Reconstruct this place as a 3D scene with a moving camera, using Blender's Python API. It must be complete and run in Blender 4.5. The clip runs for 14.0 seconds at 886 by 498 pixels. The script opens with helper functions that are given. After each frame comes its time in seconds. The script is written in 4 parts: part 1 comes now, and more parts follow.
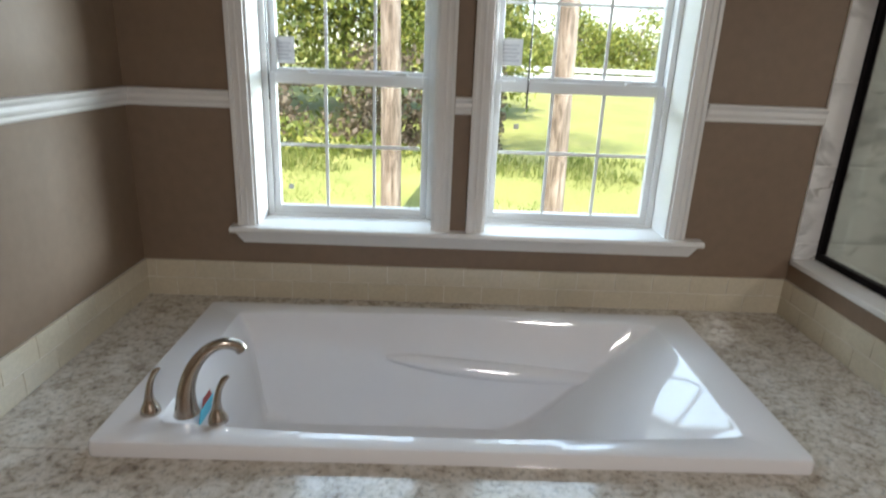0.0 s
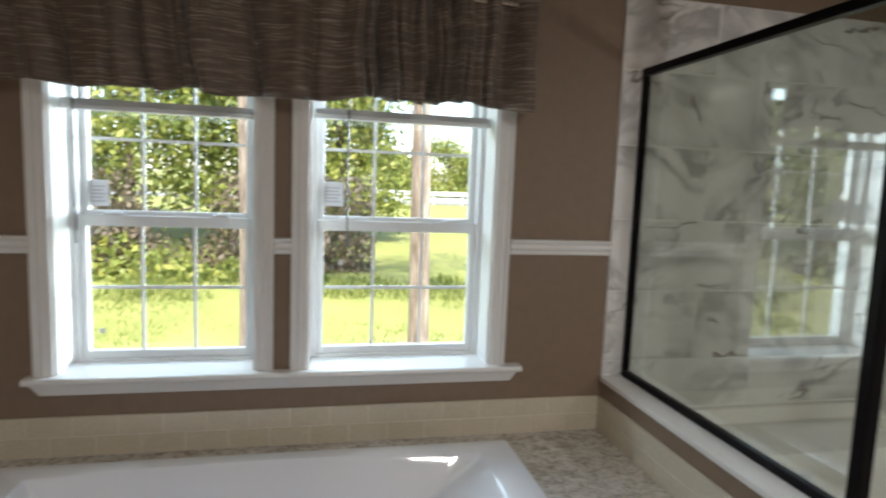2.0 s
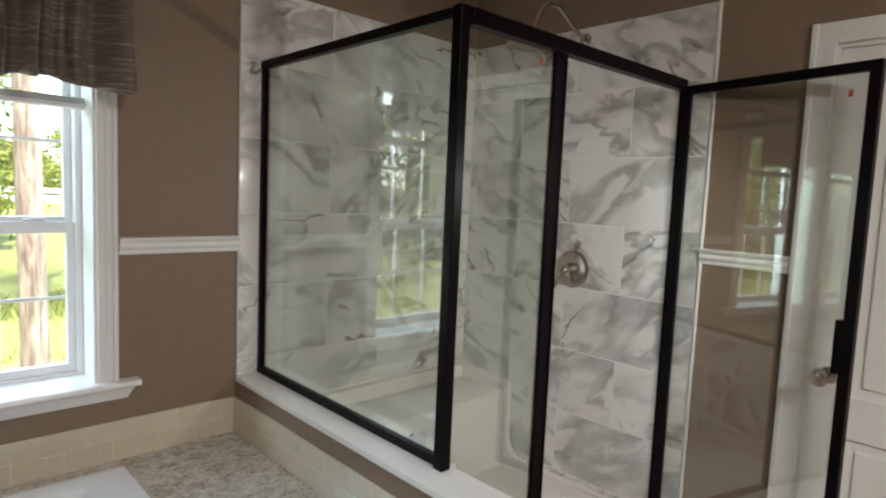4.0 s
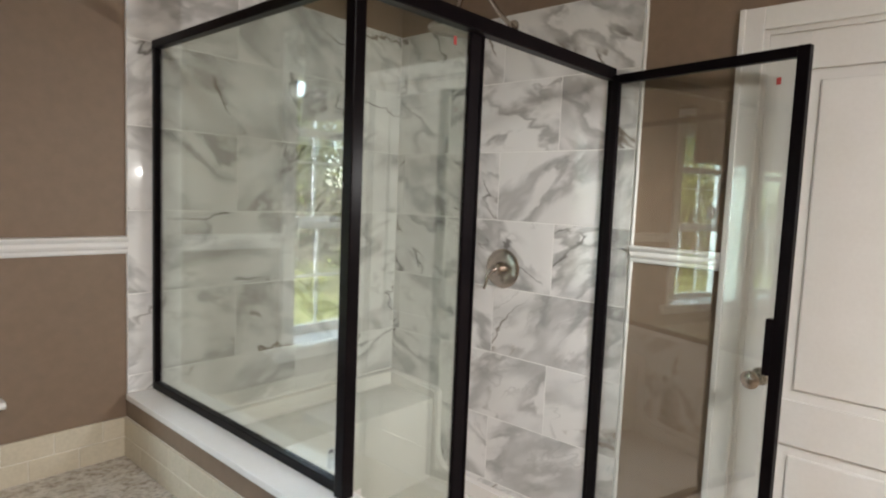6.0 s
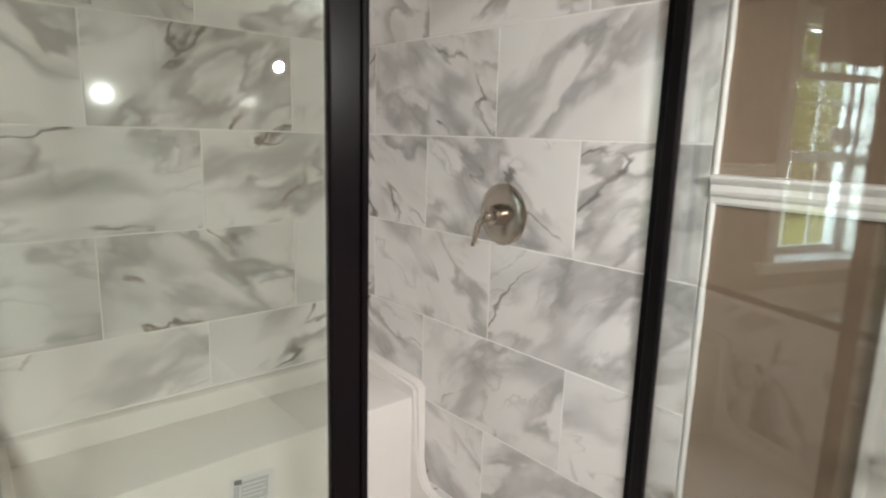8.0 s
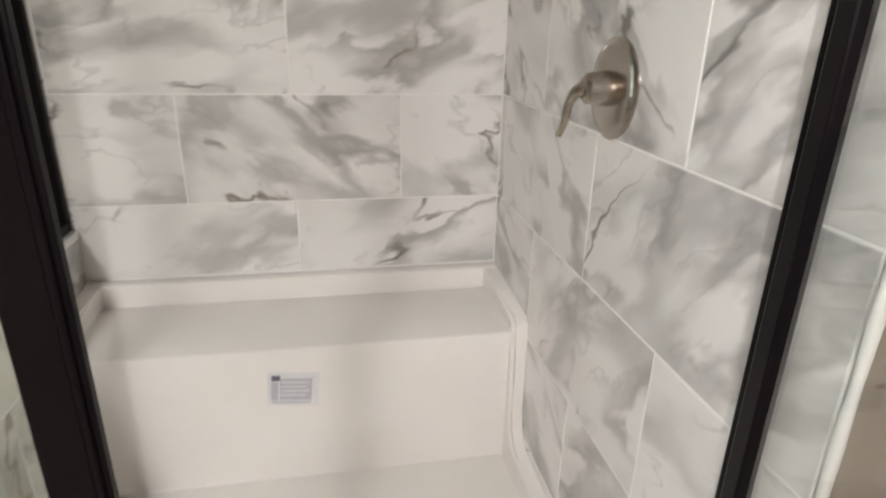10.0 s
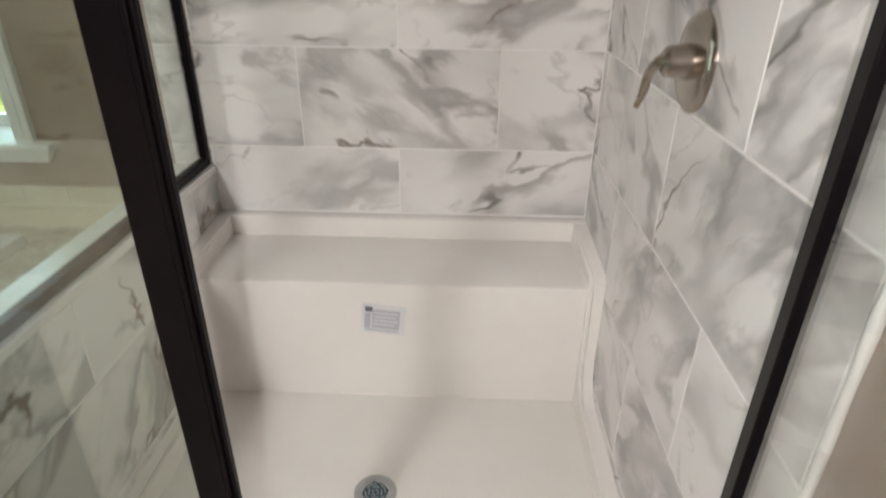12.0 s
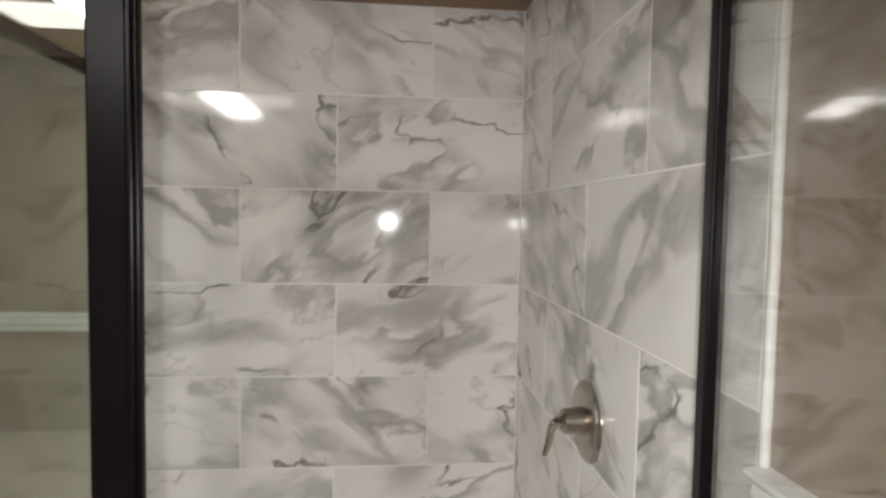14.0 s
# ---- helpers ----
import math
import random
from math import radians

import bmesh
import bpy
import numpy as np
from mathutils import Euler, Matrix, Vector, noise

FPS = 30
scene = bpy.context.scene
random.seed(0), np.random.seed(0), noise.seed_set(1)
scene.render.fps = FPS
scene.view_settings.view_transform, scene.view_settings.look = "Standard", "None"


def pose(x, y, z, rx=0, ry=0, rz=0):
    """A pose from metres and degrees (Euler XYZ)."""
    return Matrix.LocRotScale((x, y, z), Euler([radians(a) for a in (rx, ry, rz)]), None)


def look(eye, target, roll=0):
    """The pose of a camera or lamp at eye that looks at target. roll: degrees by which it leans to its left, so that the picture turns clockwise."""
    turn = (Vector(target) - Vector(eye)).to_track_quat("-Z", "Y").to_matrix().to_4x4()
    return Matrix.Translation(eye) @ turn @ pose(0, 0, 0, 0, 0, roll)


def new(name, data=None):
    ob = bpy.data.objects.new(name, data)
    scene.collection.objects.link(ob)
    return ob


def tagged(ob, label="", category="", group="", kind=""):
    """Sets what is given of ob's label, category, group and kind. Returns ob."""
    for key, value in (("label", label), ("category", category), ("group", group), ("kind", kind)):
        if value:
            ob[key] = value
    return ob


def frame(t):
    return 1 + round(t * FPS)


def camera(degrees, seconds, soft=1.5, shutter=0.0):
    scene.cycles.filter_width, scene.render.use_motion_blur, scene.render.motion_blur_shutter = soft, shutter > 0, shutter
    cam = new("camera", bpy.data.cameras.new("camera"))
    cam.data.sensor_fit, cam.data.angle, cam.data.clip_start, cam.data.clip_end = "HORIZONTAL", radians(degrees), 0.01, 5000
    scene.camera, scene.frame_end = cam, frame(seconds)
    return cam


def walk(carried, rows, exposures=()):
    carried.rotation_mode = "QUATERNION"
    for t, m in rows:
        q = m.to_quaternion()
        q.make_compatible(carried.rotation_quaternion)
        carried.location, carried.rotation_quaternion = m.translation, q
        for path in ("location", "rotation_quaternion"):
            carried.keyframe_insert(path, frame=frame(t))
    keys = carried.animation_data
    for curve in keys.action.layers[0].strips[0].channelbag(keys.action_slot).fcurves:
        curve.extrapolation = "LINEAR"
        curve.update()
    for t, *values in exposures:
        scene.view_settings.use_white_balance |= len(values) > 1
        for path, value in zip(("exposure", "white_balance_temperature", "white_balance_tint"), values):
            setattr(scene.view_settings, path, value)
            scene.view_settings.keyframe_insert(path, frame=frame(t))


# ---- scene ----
cam = camera(73.6, 14.0, soft=2.0, shutter=0.5)
PATH = [
    (0, (-0.091, 0.09, 1.455), (-0.05, 1.989, 0.83), 2.3),
    (0.5, (-0.063, 0.065, 1.509), (-0.013, 2.008, 1.035), 2.3),
    (1, (-0.027, 0.054, 1.529), (0.065, 2.022, 1.185), 2.3),
    (1.5, (0.046, 0.043, 1.538), (0.255, 2.014, 1.272), 2.2),
    (2, (0.132, 0.024, 1.534), (0.552, 1.967, 1.313), 2.2),
    (2.5, (0.221, -0.011, 1.524), (0.926, 1.851, 1.327), 2.2),
    (3, (0.253, -0.029, 1.52), (1.264, 1.686, 1.332), 2.5),
    (3.5, (0.275, -0.038, 1.513), (1.513, 1.522, 1.338), 2.4),
    (4, (0.289, -0.017, 1.521), (1.664, 1.424, 1.339), 2.5),
    (6.5, (0.673, 0.052, 1.49), (2.174, 1.359, 1.3), 2.2),
    (7, (0.903, 0.16, 1.47), (2.396, 1.466, 1.22), 1.8),
    (9.5, (2.083, 0.603, 1.326), (2.69, 2.414, 0.737), 1.6),
    (10, (2.182, 0.568, 1.297), (2.539, 2.403, 0.587), 1.3),
    (10.5, (2.226, 0.526, 1.265), (2.39, 2.342, 0.443), 1.3),
    (11, (2.262, 0.519, 1.257), (2.306, 2.295, 0.337), 0.9),
    (11.5, (2.267, 0.512, 1.28), (2.247, 2.267, 0.321), 0.8),
    (12, (2.275, 0.485, 1.375), (2.22, 2.264, 0.464), 0.6),
    (12.5, (2.284, 0.436, 1.518), (2.22, 2.283, 0.753), 0.7),
    (13, (2.277, 0.388, 1.593), (2.222, 2.313, 1.052), 0.6),
    (13.5, (2.261, 0.34, 1.635), (2.273, 2.318, 1.338), 0.9),
    (14, (2.245, 0.345, 1.638), (2.433, 2.333, 1.53), 1.0),
]
walk(cam, [(t, look(eye, target, roll)) for t, eye, target, roll in PATH], [(0, 2.0), (2.5, 2.05), (3.5, 2.15), (4.2, 2.5), (6.3, 2.9), (7.2, 3.0), (9.4, 2.95), (11.5, 2.9), (12.5, 2.75), (14, 2.65)])

# ---- world, sun and lamps ----
world = bpy.data.worlds.new("world")
scene.world = world
world.use_nodes = True
wn = world.node_tree.nodes
sky = wn.new("ShaderNodeTexSky")
sky.sky_type, sky.sun_disc = "NISHITA", False
sky.sun_elevation, sky.sun_rotation = radians(56), radians(190)
wn["Background"].inputs["Strength"].default_value = 0.15
world.node_tree.links.new(sky.outputs[0], wn["Background"].inputs[0])


def lamp(name, kind, energy, m, colour=(1, 1, 1), **more):
    data = bpy.data.lights.new(name, kind)
    data.energy, data.color = energy, colour
    if kind == "SUN":
        data.angle = radians(more["angle"])
    elif kind == "AREA":
        data.shape, data.size, data.size_y = "RECTANGLE", more["size"][0], more["size"][1]
    else:
        data.shadow_soft_size, data.spot_size, data.spot_blend = more["radius"], radians(more["cone"]), 0.7
    ob = new(name, data)
    ob.matrix_world = m
    return ob


lamp("sun", "SUN", 3.5, look((-2.2, -12, 18), (0, 0, 0)), (1, 0.95, 0.86), angle=0.53)
# area lamps added out in the garden to boost sky light through both windows
lamp("sky_fill", "AREA", 65, look((0.1, 6.0, 3.6), (0.1, 0.6, 0.9)), (0.66, 0.85, 1.0), size=(6.0, 2.0))
lamp("sky_fill", "AREA", 90, look((-5.5, 5.2, 3.7), (1.2, 1.7, 0.9)), (0.78, 0.92, 1.0), size=(3.5, 1.3))
lamp("sky_fill", "AREA", 270, look((4.6, 5.6, 1.9), (-1.22, 1.0, 1.25)), (0.8, 0.93, 1.0), size=(3.0, 1.6))
# unseen ceiling fixture added behind the camera as fill, and the visitor's torch
LAMP_AT = (0.8, -1.5)
lamp("ceiling_fill_light", "AREA", 14, look((*LAMP_AT, 2.64), (*LAMP_AT, 0)), (1, 0.97, 0.94), size=(0.3, 1.1))
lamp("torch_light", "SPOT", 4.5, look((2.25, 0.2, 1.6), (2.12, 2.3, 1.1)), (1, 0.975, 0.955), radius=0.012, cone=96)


# ---- materials ----
def material(name):
    m = bpy.data.materials.new(name)
    m.use_nodes = True
    nt = m.node_tree
    return m, nt, nt.nodes["Principled BSDF"]


def node(nt, kind, **values):
    n = nt.nodes.new(kind)
    for key, value in values.items():
        n.inputs[key.replace("_", " ")].default_value = value
    return n


def coords(nt, kind="Object", shift=False, scale=(1, 1, 1), turn=(0, 0, 0)):
    tc = nt.nodes.new("ShaderNodeTexCoord")
    mp = nt.nodes.new("ShaderNodeMapping")
    mp.inputs["Scale"].default_value = scale
    mp.inputs["Rotation"].default_value = turn
    nt.links.new(tc.outputs[kind], mp.inputs["Vector"])
    if shift:
        info = nt.nodes.new("ShaderNodeObjectInfo")
        mul = nt.nodes.new("ShaderNodeVectorMath")
        mul.operation = "MULTIPLY"
        mul.inputs[1].default_value = (37.0, 53.0, 71.0)
        nt.links.new(info.outputs["Random"], mul.inputs[0])
        nt.links.new(mul.outputs[0], mp.inputs["Location"])
    return mp.outputs[0]


def noise_of(nt, vec, scale, detail=4.0, rough=0.55, distort=0.0):
    n = node(nt, "ShaderNodeTexNoise", Scale=scale, Detail=detail, Roughness=rough, Distortion=distort)
    nt.links.new(vec, n.inputs["Vector"])
    return n.outputs["Fac"]


def ramp(nt, fac, stops):
    r = nt.nodes.new("ShaderNodeValToRGB")
    els = r.color_ramp.elements
    while len(els) < len(stops):
        els.new(0.5)
    for e, (pos, c) in zip(els, stops):
        e.position, e.color = pos, (*c, 1)
    nt.links.new(fac, r.inputs[0])
    return r.outputs[0]


def mixed(nt, fac, a, b, kind="MIX"):
    m = nt.nodes.new("ShaderNodeMix")
    m.data_type, m.blend_type = "RGBA", kind
    for socket, value in ((m.inputs[0], fac), (m.inputs[6], a), (m.inputs[7], b)):
        if isinstance(value, (int, float)):
            socket.default_value = value
        elif isinstance(value, tuple):
            socket.default_value = (*value, 1)
        else:
            nt.links.new(value, socket)
    return m.outputs[2]


def bump(nt, bsdf, height, strength, distance=0.01):
    b = node(nt, "ShaderNodeBump", Strength=strength, Distance=distance)
    nt.links.new(height, b.inputs["Height"])
    nt.links.new(b.outputs[0], bsdf.inputs["Normal"])


def mottled(name, a, b, scale, rough, bump_scale=0.0, bump_strength=0.0, metal=0.0, shift=False, gloss=0.0, grain=0.18):
    """Two tones at two scales, with fine relief."""
    m, nt, p = material(name)
    vec = coords(nt, shift=shift)
    big, fine = noise_of(nt, vec, scale), noise_of(nt, vec, scale * 14)
    col = ramp(nt, big, ((0.3, a), (0.7, b)))
    col = mixed(nt, grain, col, ramp(nt, fine, ((0.3, tuple(c * 0.7 for c in a)), (0.7, tuple(min(1, c * 1.25) for c in b)))))
    nt.links.new(col, p.inputs["Base Color"])
    p.inputs["Metallic"].default_value = metal
    r = node(nt, "ShaderNodeMapRange")
    r.inputs["To Min"].default_value, r.inputs["To Max"].default_value = rough * 0.85, rough * 1.15
    nt.links.new(big, r.inputs["Value"])
    nt.links.new(r.outputs[0], p.inputs["Roughness"])
    p.inputs["Coat Weight"].default_value = gloss
    if bump_strength:
        bump(nt, p, noise_of(nt, vec, bump_scale, 3), bump_strength, 0.003)
    return m


PAINT = mottled("taupe_wall_paint", (0.225, 0.158, 0.108), (0.24, 0.17, 0.118), 1.7, 0.55, 260, 0.12)
CEILING = mottled("ceiling_paint", (0.78, 0.77, 0.74), (0.8, 0.79, 0.77), 2, 0.8, 200, 0.1)
TRIM = mottled("white_trim_paint", (0.77, 0.76, 0.74), (0.81, 0.8, 0.79), 5, 0.32, 90, 0.03, grain=0.05)
VINYL = mottled("white_vinyl", (0.78, 0.79, 0.8), (0.81, 0.82, 0.83), 6, 0.3, grain=0.04)
ACRYLIC = mottled("white_acrylic", (0.8, 0.8, 0.83), (0.83, 0.83, 0.85), 3, 0.05, gloss=0.4, grain=0.02)
PAN = mottled("shower_base_acrylic", (0.83, 0.8, 0.77), (0.88, 0.85, 0.82), 3, 0.22, gloss=0.0, grain=0.02)
BLACK = mottled("black_bronze_metal", (0.004, 0.003, 0.004), (0.007, 0.005, 0.006), 8, 0.3)
BLACK.node_tree.nodes["Principled BSDF"].inputs["Specular IOR Level"].default_value = 0.08
NICKEL = mottled("brushed_nickel", (0.4, 0.35, 0.3), (0.48, 0.43, 0.38), 12, 0.24, metal=1.0)
GROUT = mottled("white_grout", (0.84, 0.83, 0.81), (0.9, 0.89, 0.87), 20, 0.8)
CREAM_GROUT = mottled("cream_grout", (0.82, 0.8, 0.74), (0.88, 0.86, 0.8), 20, 0.85)
CREAM = mottled("cream_glazed_tile", (0.6, 0.54, 0.42), (0.65, 0.59, 0.47), 6, 0.16, shift=True)
FLOOR = mottled("beige_floor_tile", (0.4, 0.34, 0.27), (0.5, 0.43, 0.35), 3, 0.4)
CARD = mottled("paper_card", (0.7, 0.7, 0.72), (0.76, 0.76, 0.78), 9, 0.6)
INK = mottled("grey_blue_print", (0.46, 0.46, 0.5), (0.54, 0.54, 0.58), 20, 0.6)
DARK_INK = mottled("dark_print", (0.12, 0.12, 0.17), (0.16, 0.16, 0.2), 20, 0.6)
RED_INK = mottled("red_print", (0.36, 0.04, 0.04), (0.44, 0.07, 0.06), 20, 0.6)
BLUE_INK = mottled("blue_sticker", (0.08, 0.5, 0.68), (0.1, 0.55, 0.75), 20, 0.5)
STEEL = mottled("galvanised_steel", (0.45, 0.46, 0.47), (0.6, 0.61, 0.62), 3, 0.45, metal=0.6)
DARK_STEEL = mottled("dark_grey_wand", (0.06, 0.06, 0.06), (0.1, 0.1, 0.1), 9, 0.4)
# glow for the diffuser of the added, unseen ceiling fixture
LAMP_GLASS, _nt, _p = material("fill_lamp_glass")
_p.inputs["Emission Color"].default_value, _p.inputs["Emission Strength"].default_value = (1, 0.95, 0.89, 1), 1.0


def thin_glass(name, tint, head_on):
    """A glass sheet: clear through each face, with a gloss that grows towards grazing."""
    m, nt, p = material(name)
    nt.nodes.remove(p)
    lw = node(nt, "ShaderNodeLayerWeight", Blend=0.5)
    power = nt.nodes.new("ShaderNodeMath")
    power.operation = "POWER"
    power.inputs[1].default_value = 4.0
    nt.links.new(lw.outputs["Facing"], power.inputs[0])
    fac = node(nt, "ShaderNodeMapRange")
    fac.inputs["To Min"].default_value, fac.inputs["To Max"].default_value = head_on, 1.0
    nt.links.new(power.outputs[0], fac.inputs["Value"])
    clear, shine = nt.nodes.new("ShaderNodeBsdfTransparent"), nt.nodes.new("ShaderNodeBsdfGlossy")
    clear.inputs["Color"].default_value = (*tint, 1)
    shine.inputs["Color"].default_value, shine.inputs["Roughness"].default_value = (1, 1, 1, 1), 0.0
    mx = nt.nodes.new("ShaderNodeMixShader")
    nt.links.new(fac.outputs[0], mx.inputs[0])
    nt.links.new(clear.outputs[0], mx.inputs[1])
    nt.links.new(shine.outputs[0], mx.inputs[2])
    nt.links.new(mx.outputs[0], nt.nodes["Material Output"].inputs[0])
    return m


GLASS = thin_glass("clear_glass", (0.98, 0.99, 0.985), 0.03)
SHOWER_GLASS = thin_glass("faintly_grey_shower_glass", (0.95, 0.965, 0.955), 0.09)
PANEL_GLASS = thin_glass("grey_panel_glass", (0.875, 0.92, 0.885), 0.09)


def marble():
    m, nt, p = material("veined_marble_tile")
    tc, info = nt.nodes.new("ShaderNodeTexCoord"), nt.nodes.new("ShaderNodeObjectInfo")
    mp = nt.nodes.new("ShaderNodeMapping")
    mp.vector_type = "TEXTURE"
    mp.inputs["Scale"].default_value = (1.9, 1, 1)
    nt.links.new(tc.outputs["Object"], mp.inputs["Vector"])
    mul = nt.nodes.new("ShaderNodeVectorMath")
    mul.operation = "MULTIPLY"
    mul.inputs[1].default_value = (37.0, 53.0, 71.0)
    nt.links.new(info.outputs["Random"], mul.inputs[0])
    nt.links.new(mul.outputs[0], mp.inputs["Location"])
    # the veins of most tiles rise, those of some fall
    ang = ramp(nt, info.outputs["Random"], ((0.0, (0.45, 0.45, 0.45)), (0.6, (0.85, 0.85, 0.85)), (0.62, (0.0, 0.0, 0.0)), (1.0, (0.12, 0.12, 0.12))))
    rng_ = node(nt, "ShaderNodeMapRange")
    rng_.inputs["To Min"].default_value, rng_.inputs["To Max"].default_value = -0.6, 1.0
    nt.links.new(ang, rng_.inputs["Value"])
    cx = nt.nodes.new("ShaderNodeCombineXYZ")
    nt.links.new(rng_.outputs[0], cx.inputs[2])
    nt.links.new(cx.outputs[0], mp.inputs["Rotation"])
    vec = mp.outputs[0]
    warp = node(nt, "ShaderNodeTexNoise", Scale=5.0, Detail=4.0, Roughness=0.55)
    nt.links.new(vec, warp.inputs["Vector"])
    add = nt.nodes.new("ShaderNodeVectorMath")
    add.operation = "MULTIPLY_ADD"
    add.inputs[1].default_value = (0.2, 0.2, 0.2)
    nt.links.new(warp.outputs["Color"], add.inputs[0])
    nt.links.new(vec, add.inputs[2])
    v = add.outputs[0]

    def maths(kind, a, b):
        n = nt.nodes.new("ShaderNodeMath")
        n.operation = kind
        for socket, value in zip(n.inputs, (a, b)):
            if isinstance(value, (int, float)):
                socket.default_value = value
            else:
                nt.links.new(value, socket)
        return n.outputs[0]

    def span(value, a, b, c, d):
        n = node(nt, "ShaderNodeMapRange")
        n.interpolation_type = "SMOOTHSTEP"
        for key, x in (("From Min", a), ("From Max", b), ("To Min", c), ("To Max", d)):
            n.inputs[key].default_value = x
        nt.links.new(value, n.inputs["Value"])
        return n.outputs[0]

    def ridge(scale, width, detail, rough=0.5):
        """A line along the middle value of a noise, fading out to both sides."""
        n = maths("ABSOLUTE", maths("SUBTRACT", noise_of(nt, v, scale, detail, rough), 0.5), 0.0)
        return span(n, 0.0, width, 1.0, 0.0)

    def one_sided(scale, width, detail):
        """Firm on one side, fading out on the other, as drawn-out veins are."""
        n = maths("SUBTRACT", noise_of(nt, v, scale, detail, 0.5), 0.5)
        return maths("MULTIPLY", span(n, -0.045, 0.004, 0.0, 1.0), span(n, 0.0, width, 1.0, 0.0))

    def patch(scale, a, b, amount):
        return span(noise_of(nt, vec, scale, 2.0), a, b, 0.0, amount)

    col = ramp(nt, noise_of(nt, v, 2.2, 3.0, 0.5), ((0.3, (0.72, 0.71, 0.70)), (0.55, (0.83, 0.82, 0.81))))
    for line, where, tone in ((ridge(2.7, 0.085, 3.0), patch(3.0, 0.40, 0.58, 0.75), (0.40, 0.395, 0.39)),
                              (one_sided(4.3, 0.10, 3.5), patch(3.7, 0.43, 0.57, 0.72), (0.32, 0.312, 0.305)),
                              (ridge(6.5, 0.03, 4.0), patch(4.6, 0.46, 0.6, 0.32), (0.36, 0.35, 0.34))):
        col = mixed(nt, maths("MULTIPLY", line, where), col, tone)
    dark = ramp(nt, noise_of(nt, vec, 2.4, 1.0), ((0.45, (0.20, 0.19, 0.18)), (0.68, (0.27, 0.22, 0.175))))
    col = mixed(nt, maths("MULTIPLY", ridge(2.6, 0.014, 3.5, 0.5), patch(4.0, 0.46, 0.58, 0.95)), col, dark)
    nt.links.new(col, p.inputs["Base Color"])
    p.inputs["Roughness"].default_value = 0.07
    return m


MARBLE = marble()


def granite():
    m, nt, p = material("beige_granite")
    vec = coords(nt)
    big = noise_of(nt, coords(nt, scale=(1, 1.15, 1), turn=(0, 0, 0.5)), 17, 6, 0.66, 0.6)
    col = ramp(nt, big, ((0.31, (0.17, 0.14, 0.115)), (0.41, (0.40, 0.35, 0.29)), (0.52, (0.58, 0.545, 0.49)), (0.66, (0.74, 0.73, 0.70))))
    spots = noise_of(nt, vec, 62, 4, 0.65)
    col = mixed(nt, 0.45, col, ramp(nt, spots, ((0.36, (0.10, 0.085, 0.07)), (0.46, (0.48, 0.43, 0.36)), (0.62, (0.66, 0.62, 0.56)))))
    nt.links.new(col, p.inputs["Base Color"])
    p.inputs["Roughness"].default_value = 0.13
    return m


GRANITE = granite()


def cloth():
    m, nt, p = material("brown_slub_weave")
    vec = coords(nt, scale=(9, 9, 190))
    slub = noise_of(nt, vec, 1.0, 3, 0.6)
    fine = noise_of(nt, coords(nt, scale=(900, 900, 500)), 1.0, 2)
    col = ramp(nt, slub, ((0.32, (0.085, 0.06, 0.045)), (0.54, (0.15, 0.11, 0.085)), (0.66, (0.36, 0.3, 0.25))))
    col = mixed(nt, 0.25, col, ramp(nt, fine, ((0.35, (0.05, 0.035, 0.03)), (0.65, (0.22, 0.18, 0.15)))))
    nt.links.new(col, p.inputs["Base Color"])
    p.inputs["Roughness"].default_value = 0.6
    p.inputs["Sheen Weight"].default_value = 0.2
    bump(nt, p, slub, 0.4, 0.002)
    return m


CLOTH = cloth()


def bark():
    m, nt, p = material("pine_bark")
    vec = coords(nt, scale=(16, 16, 2.4))
    n = noise_of(nt, vec, 1.0, 6, 0.65, 0.6)
    nt.links.new(ramp(nt, n, ((0.35, (0.07, 0.05, 0.035)), (0.5, (0.18, 0.13, 0.10)), (0.68, (0.29, 0.235, 0.19)))), p.inputs["Base Color"])
    p.inputs["Roughness"].default_value = 0.9
    bump(nt, p, n, 0.9, 0.03)
    return m


BARK = bark()


def foliage(name, tones):
    m, nt, p = material(name)
    geo = nt.nodes.new("ShaderNodeNewGeometry")
    col = ramp(nt, geo.outputs["Random Per Island"], tones)
    nt.links.new(col, p.inputs["Base Color"])
    p.inputs["Roughness"].default_value = 0.55
    tr = nt.nodes.new("ShaderNodeBsdfTranslucent")
    nt.links.new(col, tr.inputs[0])
    mx = nt.nodes.new("ShaderNodeMixShader")
    mx.inputs[0].default_value = 0.5
    nt.links.new(p.outputs[0], mx.inputs[1])
    nt.links.new(tr.outputs[0], mx.inputs[2])
    nt.links.new(mx.outputs[0], nt.nodes["Material Output"].inputs[0])
    return m


LEAF = foliage("green_leaves", ((0.0, (0.11, 0.15, 0.035)), (0.5, (0.24, 0.28, 0.06)), (1.0, (0.42, 0.41, 0.1))))
SCRUB = foliage("dry_scrub_leaves", ((0.0, (0.09, 0.085, 0.045)), (0.5, (0.19, 0.145, 0.1)), (1.0, (0.3, 0.24, 0.17))))
BLADE = foliage("grass_blades", ((0.0, (0.12, 0.16, 0.03)), (0.5, (0.18, 0.215, 0.045)), (1.0, (0.27, 0.27, 0.085))))


